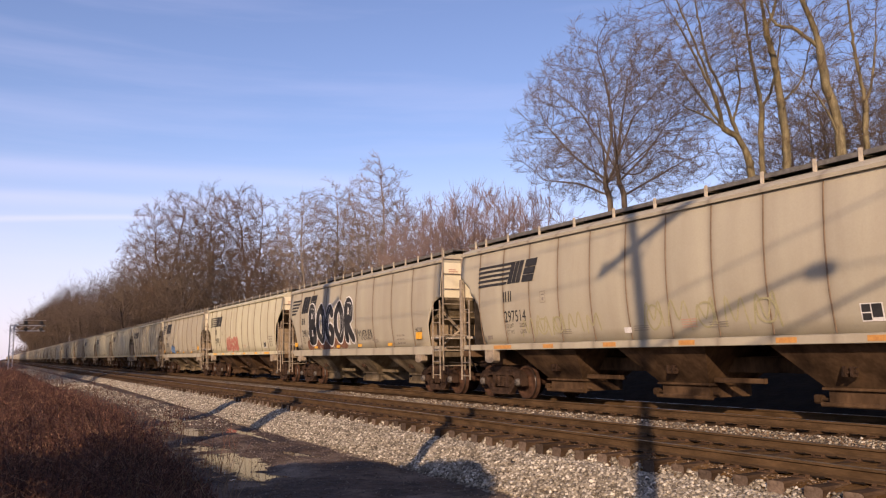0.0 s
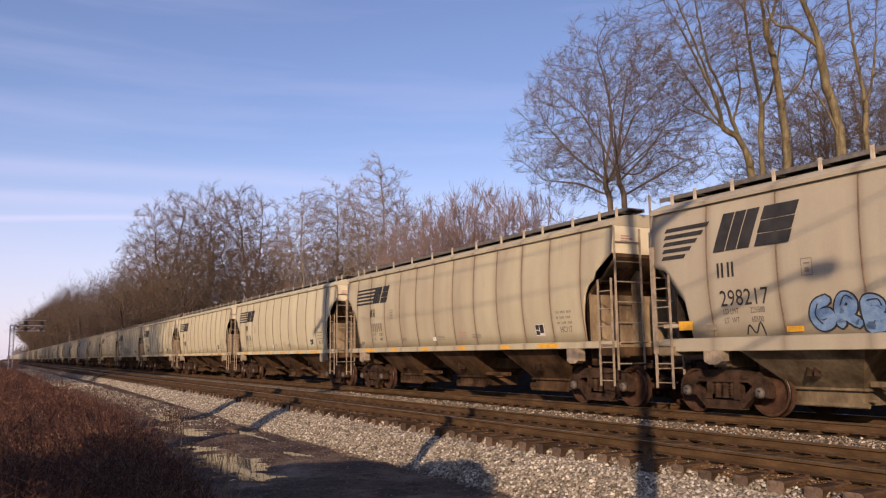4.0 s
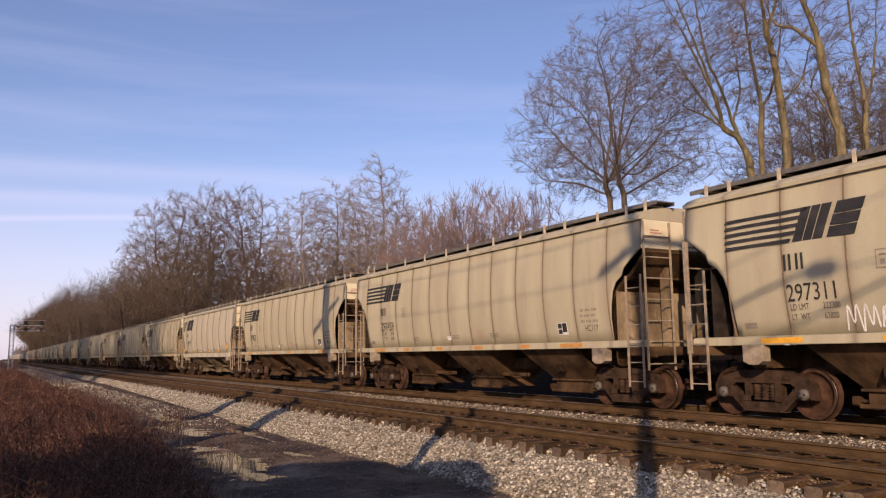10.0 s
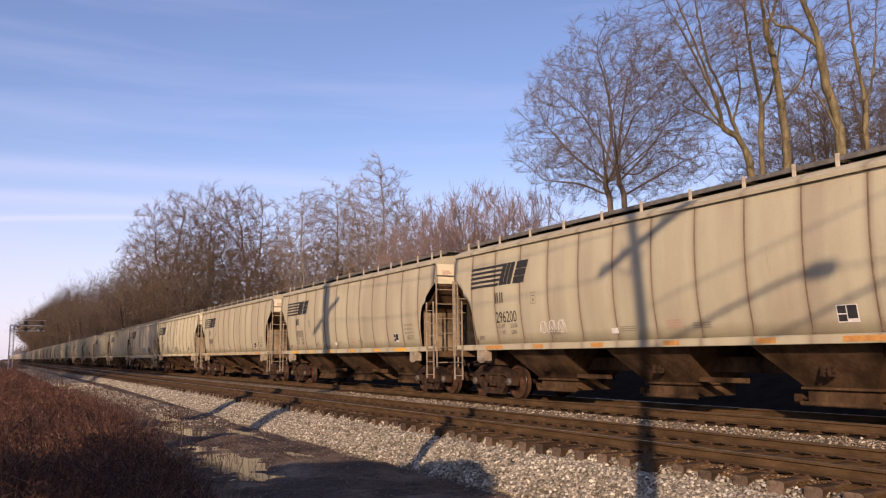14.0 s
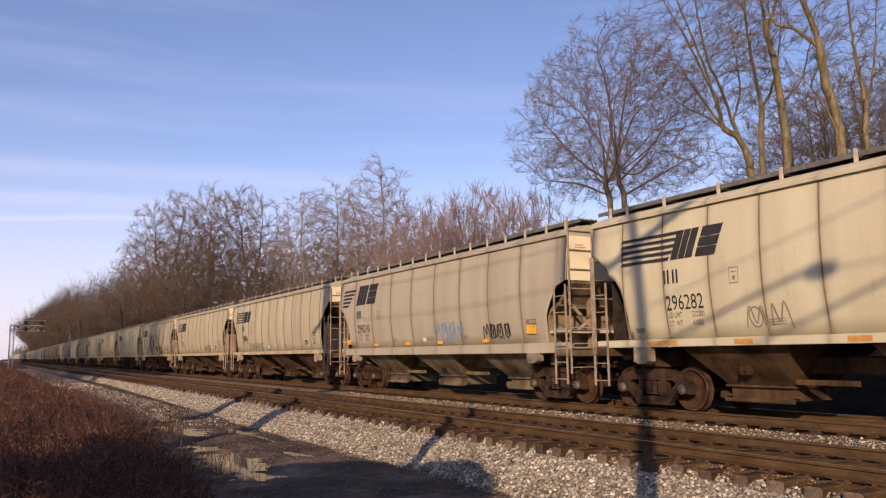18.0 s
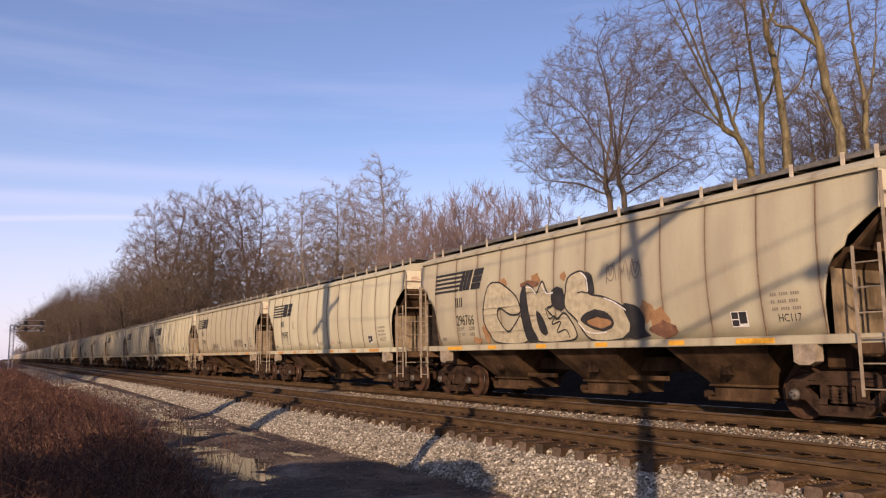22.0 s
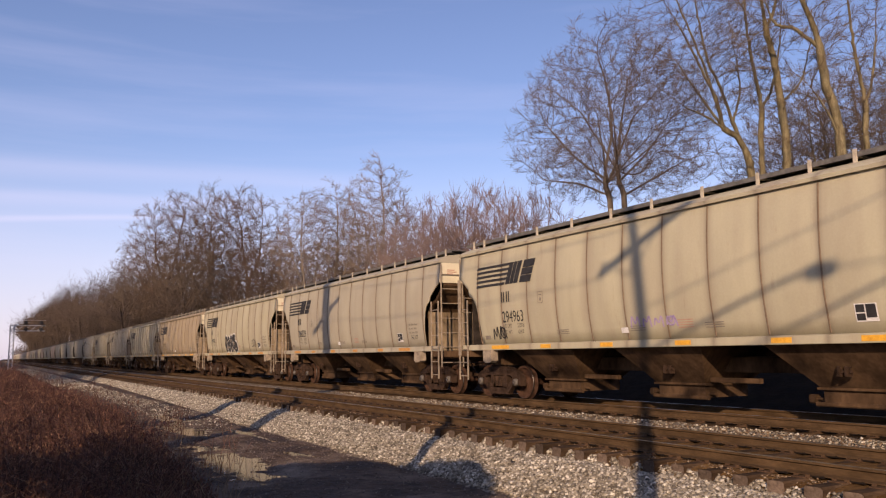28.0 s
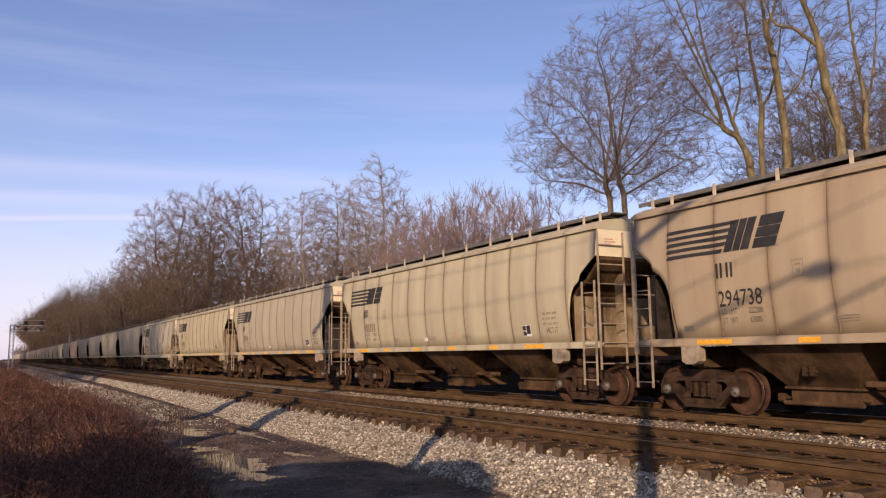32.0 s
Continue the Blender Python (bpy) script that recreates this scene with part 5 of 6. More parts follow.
slots = ((6.02, 2.13, .07, .16), (6.08, 1.72, .06, .10), (6.63, 2.18, .10, .05), (6.55, 1.80, .12, .05), (7.18, 2.18, .07, .12), (7.25, 1.73, .06, .11), (7.75, 1.98, .06, .15), (8.05, 1.72, .15, .04))
spray_layer(swollen, "graffiti_core", M_SPRAY_TAN, .036, [blob(*q, random.Random(k + 9), 9, .12) for k, q in enumerate(slots)])
g = Marking()
g.lift = .038
for x in (6.34, 6.92, 7.48):
    g.stroke([(x - .03, 2.36), (x + .04, 2.12), (x - .02, 1.86), (x + .03, 1.62)], .035)
part("graffiti_line", g, [M_WHITE], swollen)
g = Marking()
for k in range(3):
    g.stroke(blob(11.45 + k * .25, 1.93 + (.06 if k == 1 else 0), .15, .17, random.Random(k), 9, .02), .030, True)
part("graffiti", g, [M_BLACK], CAR["297592"], "three linked spray rings")

FAR = None
for i in range(36):
    far = far_car(A_LEN) if FAR is None else copy_thing(FAR, Matrix())
    FAR = FAR or far
    # mostly rosy and grey paints, to give the far cars a hazy tint
    key = random.Random(i * 7 + 1).choice(["beige", "grey_beige", "grey_beige", "rosy", "rosy", "rosy", "brown"])
    TRAIN.append([far, "A", "", key, start_x])
    start_x -= A_PITCH
for car, kind, number, paint, x in TRAIN[len(CARS):]:
    set_paint(car, paint, kind)
    tagged(car, WORDS[paint] + " steel covered hopper car far down the train", "freight car", "grain train cars")
for ob in (TRUCK, *TRUCK.children_recursive):
    bpy.data.objects.remove(ob)


# ------------------------------------------------------------------ the moving train
def train_shift(t):
    return 13.9945 * t + 0.0068 * t * t


def motions():
    times = (0.0, 8.0, 16.0, 24.0, 32.0)
    for car, kind, number, paint, x in TRAIN:
        walk(car, [(t, pose(x + train_shift(t), YT, 0)) for t in times])
    first = {}
    for ob in list(scene.objects):
        if ob.name.split(".")[0] == "wheelset":
            at = round(ob.location.x, 2)
            if at not in first:
                first[at] = ob
                walk(ob, [(n / FPS, pose(at, 0, WHEEL_R, 0, math.degrees(train_shift(n / FPS) / WHEEL_R))) for n in range(961)])
            else:
                lead = first[at].animation_data
                ob.rotation_mode = "QUATERNION"
                keys = ob.animation_data_create()
                keys.action = lead.action
                keys.action_slot = lead.action_slot


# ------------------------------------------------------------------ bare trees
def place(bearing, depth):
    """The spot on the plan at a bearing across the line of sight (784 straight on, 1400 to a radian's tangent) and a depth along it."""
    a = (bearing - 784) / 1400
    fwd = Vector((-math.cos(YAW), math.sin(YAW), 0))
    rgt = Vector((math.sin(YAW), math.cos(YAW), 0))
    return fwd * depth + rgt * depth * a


def tubes(segs, sides):
    """Tapered prisms for many segments at once: rows of p0, p1, r0, r1."""
    s = np.asarray(segs, dtype=np.float64)
    p0, p1, r0, r1 = s[:, 0:3], s[:, 3:6], s[:, 6], s[:, 7]
    d = p1 - p0
    d /= np.maximum(np.linalg.norm(d, axis=1, keepdims=True), 1e-9)
    ref = np.where(np.abs(d[:, 2:3]) < 0.9, np.array([[0, 0, 1.0]]), np.array([[1.0, 0, 0]]))
    a = np.cross(d, ref)
    a /= np.maximum(np.linalg.norm(a, axis=1, keepdims=True), 1e-9)
    b = np.cross(d, a)
    rings = []
    for p, r in ((p0, r0), (p1, r1)):
        for k in range(sides):
            t = 2 * math.pi * k / sides
            rings.append(p + (a * math.cos(t) + b * math.sin(t)) * r[:, None])
    v = np.stack(rings, 1).reshape(-1, 3)
    n = len(s)
    f = []
    for k in range(sides):
        f.append((k, (k + 1) % sides, sides + (k + 1) % sides, sides + k))
    f = (np.array(f)[None] + (np.arange(n) * 2 * sides)[:, None, None]).reshape(-1, 4)
    return v, f


def spikes(segs):
    """Three-sided points for the finest shoots: rows of foot, tip, radius."""
    v, f = tubes(segs, 3)
    v = v.reshape(-1, 6, 3)[:, :4].reshape(-1, 3)
    k = np.arange(len(segs))[:, None, None] * 4
    return v, (np.array([[(0, 1, 3), (1, 2, 3), (2, 0, 3)]]) + k).reshape(-1, 3)


class Tree:
    """A bare tree whose branches reach for points spread through its crown.
    stems: rows of points from the foot or from a fork; domes: rows of centre, half widths, height above and below the centre, share of the points;
    step, reach, near: growth per turn, how far a point draws and how near a branch comes to it; lift: upward pull; foot, tip: radii;
    spray: number, length and upward pull of the twigs on each shoot."""

    def __init__(self, seed, stems, domes, points, step, near, lift, foot, tip, spray, wander=.12, hold=.9):
        rng = np.random.default_rng(seed)
        nodes, parent, lead = [], [], []
        for pts in stems:
            pts = [Vector(p) for p in pts]
            at = -1
            if nodes:
                d = np.linalg.norm(np.array(nodes) - np.array(pts[0]), axis=1)
                at = int(np.argmin(d)) if d.min() < step * 1.5 else -1
            ext = [pts[0] * 2 - pts[1], *pts, pts[-1] * 2 - pts[-2]]
            for i in range(len(pts) - 1):
                p0, p, q, p3 = ext[i:i + 4]
                n = max(1, round((q - p).length / step))
                for k in range(0 if at < 0 else 1, n + 1):
                    t = k / n
                    w = .5 * (2 * p + (q - p0) * t + (2 * p0 - 5 * p + 4 * q - p3) * t * t + (3 * p - p0 - 3 * q + p3) * t ** 3)
                    nodes.append((w.x + rng.normal(0, .05 * step), w.y + rng.normal(0, .05 * step), w.z))
                    parent.append(at)
                    at = len(nodes) - 1
        P = np.array(nodes)
        parent = list(parent)
        goals = []
        for cx, cy, cz, rx, ry, up, down, share in domes:
            n = int(points * share)
            d = rng.normal(0, 1, (n, 3))
            d /= np.linalg.norm(d, axis=1, keepdims=True)
            r = rng.random((n, 1)) ** .42
            lump = 1 + .11 * np.sin(d[:, :1] * 5 + seed) * np.cos(d[:, 1:2] * 4 + d[:, 2:] * 6)
            g = d * r * lump * np.array([rx, ry, 1.0])
            g[:, 2] *= np.where(g[:, 2] > 0, up, down)
            goals.append(g + np.array([cx, cy, cz]))
        G = np.concatenate(goals)
        dist = np.full(len(G), 1e9)
        owner = np.zeros(len(G), dtype=int)
        first = 0
        kids = np.zeros(len(P), dtype=int)
        for turn in range(130):
            fresh = P[first:]
            dd = np.linalg.norm(G[:, None] - fresh[None], axis=2)
            j = dd.argmin(1)
            m = dd[np.arange(len(G)), j]
            better = m < dist
            dist[better], owner[better] = m[better], first + j[better]
            keep = (dist > near) & (kids[owner] < 3)
            G, dist, owner = G[keep], dist[keep], owner[keep]
            if len(G) == 0:
                break
            first = len(P)
            draw = np.zeros((len(P), 3))
            np.add.at(draw, owner, (G - P[owner]) / dist[:, None])
            grow = np.unique(owner)
            d = draw[grow]
            d /= np.maximum(np.linalg.norm(d, axis=1, keepdims=True), 1e-6)
            up = np.array(parent)[grow]
            before = P[grow] - P[np.maximum(up, 0)]
            before /= np.maximum(np.linalg.norm(before, axis=1, keepdims=True), 1e-6)
            d = d + hold * before + rng.normal(0, wander, d.shape) + np.array([0, 0, lift])
            d /= np.maximum(np.linalg.norm(d, axis=1, keepdims=True), 1e-6)
            tips = P[grow] + d * step
            kids[grow] += 1
            kids = np.concatenate([kids, np.zeros(len(tips), dtype=int)])
            P = np.concatenate([P, tips])
            parent += [int(k) for k in grow]
        parent = np.array(parent)
        ends = np.zeros(len(P))
        has = np.zeros(len(P), dtype=bool)
        has[parent[parent >= 0]] = True
        ends[~has] = 1
        for k in range(len(P) - 1, -1, -1):
            if parent[k] >= 0:
                ends[parent[k]] += ends[k]
        power = math.log(foot / tip) / math.log(max(2.0, ends.max()))
        R = tip * np.maximum(ends, 1) ** power
        own = parent >= 0
        a, b = parent[own], np.nonzero(own)[0]
        heir = np.zeros(len(P), dtype=int)
        for k in b[np.argsort(ends[b])]:
            heir[parent[k]] = k
        ra = np.where(heir[a] == b, R[a], np.minimum(R[a], R[b] * 1.25))
        over = (P[b] - P[a]) * (.25 * np.minimum(1, ra / .1))[:, None]
        rows = np.column_stack([P[a], P[b] + over, ra, R[b] * .98])
        thick = ra > .05
        self.thick = rows[thick]
        thin = [rows[~thick]]
        number, length, rise = spray
        shoots = np.nonzero(own & (ends <= 5))[0]
        at = np.repeat(shoots, number)
        d = P[at] - P[parent[at]]
        d /= np.maximum(np.linalg.norm(d, axis=1, keepdims=True), 1e-6)
        p0 = P[at] - d * step * rng.random((len(at), 1))
        d = d + rng.normal(0, .38, d.shape) + np.array([0, 0, rise])
        d /= np.maximum(np.linalg.norm(d, axis=1, keepdims=True), 1e-6)
        ln = length * rng.uniform(.6, 1.5, (len(d), 1))
        p1 = p0 + d * ln * .5
        e = d + rng.normal(0, .16, d.shape) + np.array([0, 0, rise * .7])
        e /= np.maximum(np.linalg.norm(e, axis=1, keepdims=True), 1e-6)
        p2 = p1 + e * ln * .5
        w = np.full((len(d), 1), tip)
        thin.append(np.hstack([p0, p1, w * .9, w * .75]))
        thin.append(np.hstack([p1, p2, w * .75, w * .45]))
        # the finest shoots, drawn to a point
        fine = []
        for base, way in ((p0 * .4 + p1 * .6, d), (p1, e), (p1 * .45 + p2 * .55, e)):
            g = way + rng.normal(0, .45, way.shape) + np.array([0, 0, rise * .8])
            g /= np.maximum(np.linalg.norm(g, axis=1, keepdims=True), 1e-6)
            fine.append(np.hstack([base, base + g * length * rng.uniform(.35, .8, (len(g), 1)), w * .7, w * 0]))
        self.fine = np.concatenate(fine)
        self.thin = np.concatenate(thin)

    def meshes(self, bark, twig):
        v, f = tubes(self.thick, 7)
        a = array_mesh("trunk", v, f, [bark])
        a.polygons.foreach_set("use_smooth", [True] * len(a.polygons))
        v, f = tubes(self.thin, 3)
        v2, f2 = spikes(self.fine)
        f = np.concatenate([f[:, [0, 1, 2]], f[:, [0, 2, 3]], f2 + len(v)])
        b = array_mesh("crown", np.concatenate([v, v2]), f, [twig])
        return a, b


def fan(fork, count, reach, low, high, seed, wide=1.0):
    """Short limbs that spread from a fork, low and high: their lowest and highest slope in degrees."""
    r = random.Random(seed)
    out = []
    for k in range(count):
        a = 2.4 * k + r.uniform(-.4, .4)
        e = radians(low + (high - low) * ((k * .618) % 1.0))
        p = Vector(fork) + Vector((0, 0, r.uniform(-.12, .12) * reach * 3))
        d = Vector((math.cos(a) * math.cos(e) * wide, math.sin(a) * math.cos(e) * wide, math.sin(e)))
        out.append([Vector(fork), p + d * reach * .6, p + d * reach * r.uniform(.9, 1.5) + Vector((0, 0, .25 * reach))])
    return out


TREE_KINDS = {}
TREE_KINDS["elm"] = (Tree(12, [[(-.2, 0, 0), (-.4, 0, 5), (-.3, 0, 9.6), (-.6, 0, 11.6), (0, .1, 14.8), (-.1, 0, 17), (-.5, -.2, 19)], [(.8, .2, 0), (.7, .2, 9.6), (.4, .2, 11.4), (.4, .3, 13.4), (.8, .3, 15.8), (1.3, .4, 18.5)],
                               [(-.6, 0, 11.6), (-2.4, -.3, 12.8), (-4.2, -.5, 14.8)], [(.4, .2, 11.4), (2.2, .5, 13.2), (4.0, .4, 15.6)], [(-.4, 0, 10.4), (-2.2, .4, 11.3), (-4.4, .6, 11.6)], [(.6, .2, 10.4), (2.4, 0, 11.4), (4.6, -.3, 12.6)]]
                    + fan((-.4, 0, 11.2), 9, 2.8, 30, 72, 4) + fan((.4, .2, 12.0), 9, 2.8, 25, 72, 5),
                    [(.2, 0, 13.4, 6.9, 6.4, 9.0, 3.4, 1.0)], 5200, .40, .45, .07, .20, .0085, (3, .62, .16), .05, .8), "grey", "grey")
TREE_KINDS["tall"] = (Tree(5, [[(0, 0, 0), (.1, 0, 8), (.3, 0, 11.9), (.2, .1, 14.8), (0, .1, 17.2), (-.4, 0, 19.4), (-.5, .1, 21.5), (-.7, 0, 25), (-.5, .2, 28)], [(-.4, 0, 19.4), (.5, .4, 21.5), (1.0, .8, 25)], [(.2, .1, 14.8), (1.3, -.4, 16.0), (1.9, -.8, 18.5)]],
                      [(-.2, 0, 20.5, 4.6, 4.4, 8.5, 7.5, .8), (1.0, 0, 14, 3.2, 3, 3, 3, .2)], 430, .45, .75, .06, .26, .0095, (3, .6, .10), .10), "olive", "olive")
TREE_KINDS["tall_b"] = (Tree(8, [[(.4, 0, 0), (.5, 0, 8), (.5, 0, 11.5), (.3, 0, 13.5), (.0, .1, 14.7), (-.2, .1, 17), (-.6, 0, 18.5), (-1.2, 0, 20.3), (-1.9, .1, 23), (-2.2, .2, 28)], [(.5, 0, 11.5), (-.3, -.3, 13.3), (-.9, -.4, 14.2), (-1.4, -.5, 14.8)],
                                 [(-.2, .1, 17), (-1.5, .4, 18.4), (-2.4, .5, 18.6), (-3.0, .5, 20.4)]],
                        [(-1.5, 0, 20, 4.4, 4.2, 8, 6, .85), (.8, 0, 13.4, 3, 3, 3, 3, .15)], 400, .45, .75, .06, .30, .0095, (3, .6, .10), .10), "olive", "olive")
TREE_KINDS["crooked"] = (Tree(9, [[(1.2, 0, 0), (.9, 0, 8), (.5, 0, 12.3), (-.2, 0, 13.9), (-.9, 0, 14.3), (-1.4, 0, 16.4), (-2.5, .1, 20.3), (-3.9, .1, 24)], [(.5, 0, 12.3), (-.2, .4, 14.9), (-.9, .6, 17.6), (-1.6, .6, 19.5), (-2.3, .5, 24)], [(-.9, 0, 14.3), (-2.2, -.3, 15.1), (-3.6, -.5, 15.7)],
                                  [(-.9, 0, 14.3), (-2.2, .6, 16.8), (-3.6, .9, 19.4)], [(-1.4, 0, 16.4), (-3.0, -.6, 19.6), (-4.4, -.9, 22.2)], [(-.2, .4, 14.9), (.6, .9, 17.4), (.4, 1.2, 21)]],
                         [(-2.6, 0, 18.5, 5.2, 4.4, 8.5, 4.5, 1.0)], 1700, .42, .6, .06, .25, .009, (3, .6, .22), .06, .8), "olive", "grey")
TREE_KINDS["slim"] = (Tree(10, [[(.3, 0, 0), (.4, 0, 12.2), (.6, 0, 15), (.3, .1, 17.6), (0, 0, 20.2), (-.1, 0, 22.5), (-.2, 0, 27)], [(.6, 0, 15), (1.5, .3, 16.6), (2.2, .4, 19.5), (2.6, .4, 23)]],
                      [(.4, 0, 19, 3.2, 3.2, 7.5, 5.5, 1.0)], 420, .45, .72, .08, .18, .009, (3, .6, .15), .09), "olive", "grey")
TREE_KINDS["mid"] = (Tree(33, [[(0, 0, 0), (.3, .2, 6), (.6, .2, 9)], [(.3, .2, 6), (-1.8, .2, 9.2), (-3.0, .2, 12.6)], [(.6, .2, 9), (1.9, 0, 12), (2.2, 0, 15.5)], [(.6, .2, 9), (-.3, .9, 13), (-.6, 1, 16)]] + fan((.4, .2, 7.5), 7, 2.6, 15, 65, 3),
                          [(-.3, 0, 13.0, 6.2, 6.0, 8.0, 5.2, .8), (-.3, 0, 7.0, 4.4, 4.4, 3, 4, .2)], 2100, .5, .58, .06, .24, .0135, (3, .70, .2), .05, .8), "dark", "dark")
TREE_KINDS["mid_b"] = (Tree(34, [[(0, 0, 0), (.2, .1, 5), (.8, .1, 8)], [(.2, .1, 5), (-1.2, .3, 9), (-2.2, 0, 13)], [(.8, .1, 8), (.8, .3, 12), (.3, .2, 16)], [(.8, .1, 8), (2.6, -.3, 11), (3.6, -.3, 14)]] + fan((.5, .1, 6.8), 7, 2.4, 15, 65, 7),
                            [(-.2, 0, 12.7, 6.5, 6.2, 8.0, 5.2, .8), (.3, 0, 6.5, 4.4, 4.4, 3, 4, .2)], 2100, .5, .58, .06, .24, .0135, (3, .70, .2), .05, .8), "grey", "grey")
TREE_KINDS["back"] = (Tree(37, [[(0, 0, 0), (.2, .1, 5), (.6, .1, 8)], [(.2, .1, 5), (-1.2, .3, 9), (-2.4, 0, 13)], [(.6, .1, 8), (.6, .3, 12), (.2, .2, 16)], [(.6, .1, 8), (2.4, -.3, 11), (3.4, -.3, 14)]] + fan((.4, .1, 6.8), 7, 2.4, 15, 65, 9),
                           [(-.2, 0, 12.7, 6.5, 6.2, 8.0, 6.2, 1.0)], 1500, .5, .62, .06, .26, .0095, (3, .7, .2), .07, .8), "grey", "grey")
TREE_KINDS["pale"] = (Tree(35, [[(0, 0, 0), (.3, .1, 5), (.2, .2, 9), (.7, .1, 14), (.4, 0, 19)], [(.3, .1, 5), (-.9, .3, 9), (-1.6, .1, 14)], [(.2, .2, 9), (1.6, .5, 12), (2.2, .6, 15.5)], [(.2, .2, 7), (.6, -1.2, 11), (.3, -2.0, 15)]] + fan((.2, .2, 6.0), 5, 2.4, 40, 72, 2),
                           [(.1, 0, 12.8, 4.4, 4.4, 9.0, 6.2, 1.0)], 1400, .48, .58, .1, .19, .0125, (3, .66, .28), .05, .9), "pale", "pale")
TREE_KINDS["red"] = (Tree(36, [[(a * .2, b * .2, 0), (a * .6, b * .6, 2.2), (a * 1.7, b * 1.7, 5.4), (a * 2.2, b * 2.2, 7.0)] for a, b in ((1, .1), (-.9, .4), (.2, -1), (-.3, .9), (.5, .7), (-.7, -.6))],
                          [(0, 0, 6.4, 4.6, 4.4, 5.6, 3.0, 1.0)], 700, .45, .52, .2, .09, .0145, (2, .75, .9), .03, 1.0), "pale", "red")
TREE_WORDS = {"elm": "broad bare tree with a rounded grey crown", "tall": "tall bare tree with an olive-lit trunk", "tall_b": "tall bare tree with a leaning olive trunk and a snag", "crooked": "bare tree with crooked spreading olive limbs", "slim": "slim tall bare tree with upright branches", "mid": "bare dark-twigged tree at the wood's edge",
              "mid_b": "bare grey-twigged tree at the wood's edge", "back": "bare grey tree standing behind the front row of trees", "pale": "slender bare tree with pale upright branches", "red": "bushy leafless tree with reddish twigs"}
TREE_MESH = {}
for key, (tree, bark, twig) in TREE_KINDS.items():
    TREE_MESH[key] = tree.meshes(M_BARK[bark], M_TWIG[twig])


def plant(kind, where, turn=0.0, size=1.0, z=1.2):
    top = new("bare_tree")
    top.matrix_basis = Matrix.Translation((where[0], where[1], z)) @ Matrix.Rotation(radians(turn), 4, "Z") @ Matrix.Scale(size, 4)
    part("trunk", TREE_MESH[kind][0], None, top)
    part("crown", TREE_MESH[kind][1], None, top)
    return tagged(top, TREE_WORDS[kind], "tree", "bare trees along the railway")


ACROSS = 60.6     # turn that lays a tree's own x across the line of sight
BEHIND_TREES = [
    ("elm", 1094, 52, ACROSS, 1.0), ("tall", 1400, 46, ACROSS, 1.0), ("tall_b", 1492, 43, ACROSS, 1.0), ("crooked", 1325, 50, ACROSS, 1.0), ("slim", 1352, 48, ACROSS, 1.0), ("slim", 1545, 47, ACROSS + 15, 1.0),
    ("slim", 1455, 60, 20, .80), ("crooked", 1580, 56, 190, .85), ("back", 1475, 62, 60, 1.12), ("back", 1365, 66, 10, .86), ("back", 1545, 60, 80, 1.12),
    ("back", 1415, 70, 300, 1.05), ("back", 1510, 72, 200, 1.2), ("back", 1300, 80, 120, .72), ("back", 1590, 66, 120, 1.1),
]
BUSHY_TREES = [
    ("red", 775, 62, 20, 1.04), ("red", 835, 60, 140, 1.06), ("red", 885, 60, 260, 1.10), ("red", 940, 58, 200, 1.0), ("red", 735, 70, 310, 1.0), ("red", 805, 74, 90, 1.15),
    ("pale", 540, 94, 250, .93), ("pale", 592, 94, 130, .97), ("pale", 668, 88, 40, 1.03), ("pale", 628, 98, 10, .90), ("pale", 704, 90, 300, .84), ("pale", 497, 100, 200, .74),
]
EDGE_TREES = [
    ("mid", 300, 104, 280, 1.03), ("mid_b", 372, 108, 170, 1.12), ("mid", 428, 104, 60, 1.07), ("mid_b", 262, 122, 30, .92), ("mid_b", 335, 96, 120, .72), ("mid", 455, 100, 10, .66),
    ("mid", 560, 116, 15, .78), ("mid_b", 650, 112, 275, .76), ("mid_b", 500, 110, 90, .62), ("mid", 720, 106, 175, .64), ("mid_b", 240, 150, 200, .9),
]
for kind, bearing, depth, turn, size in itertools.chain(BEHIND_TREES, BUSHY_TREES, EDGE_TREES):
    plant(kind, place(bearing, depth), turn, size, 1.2)


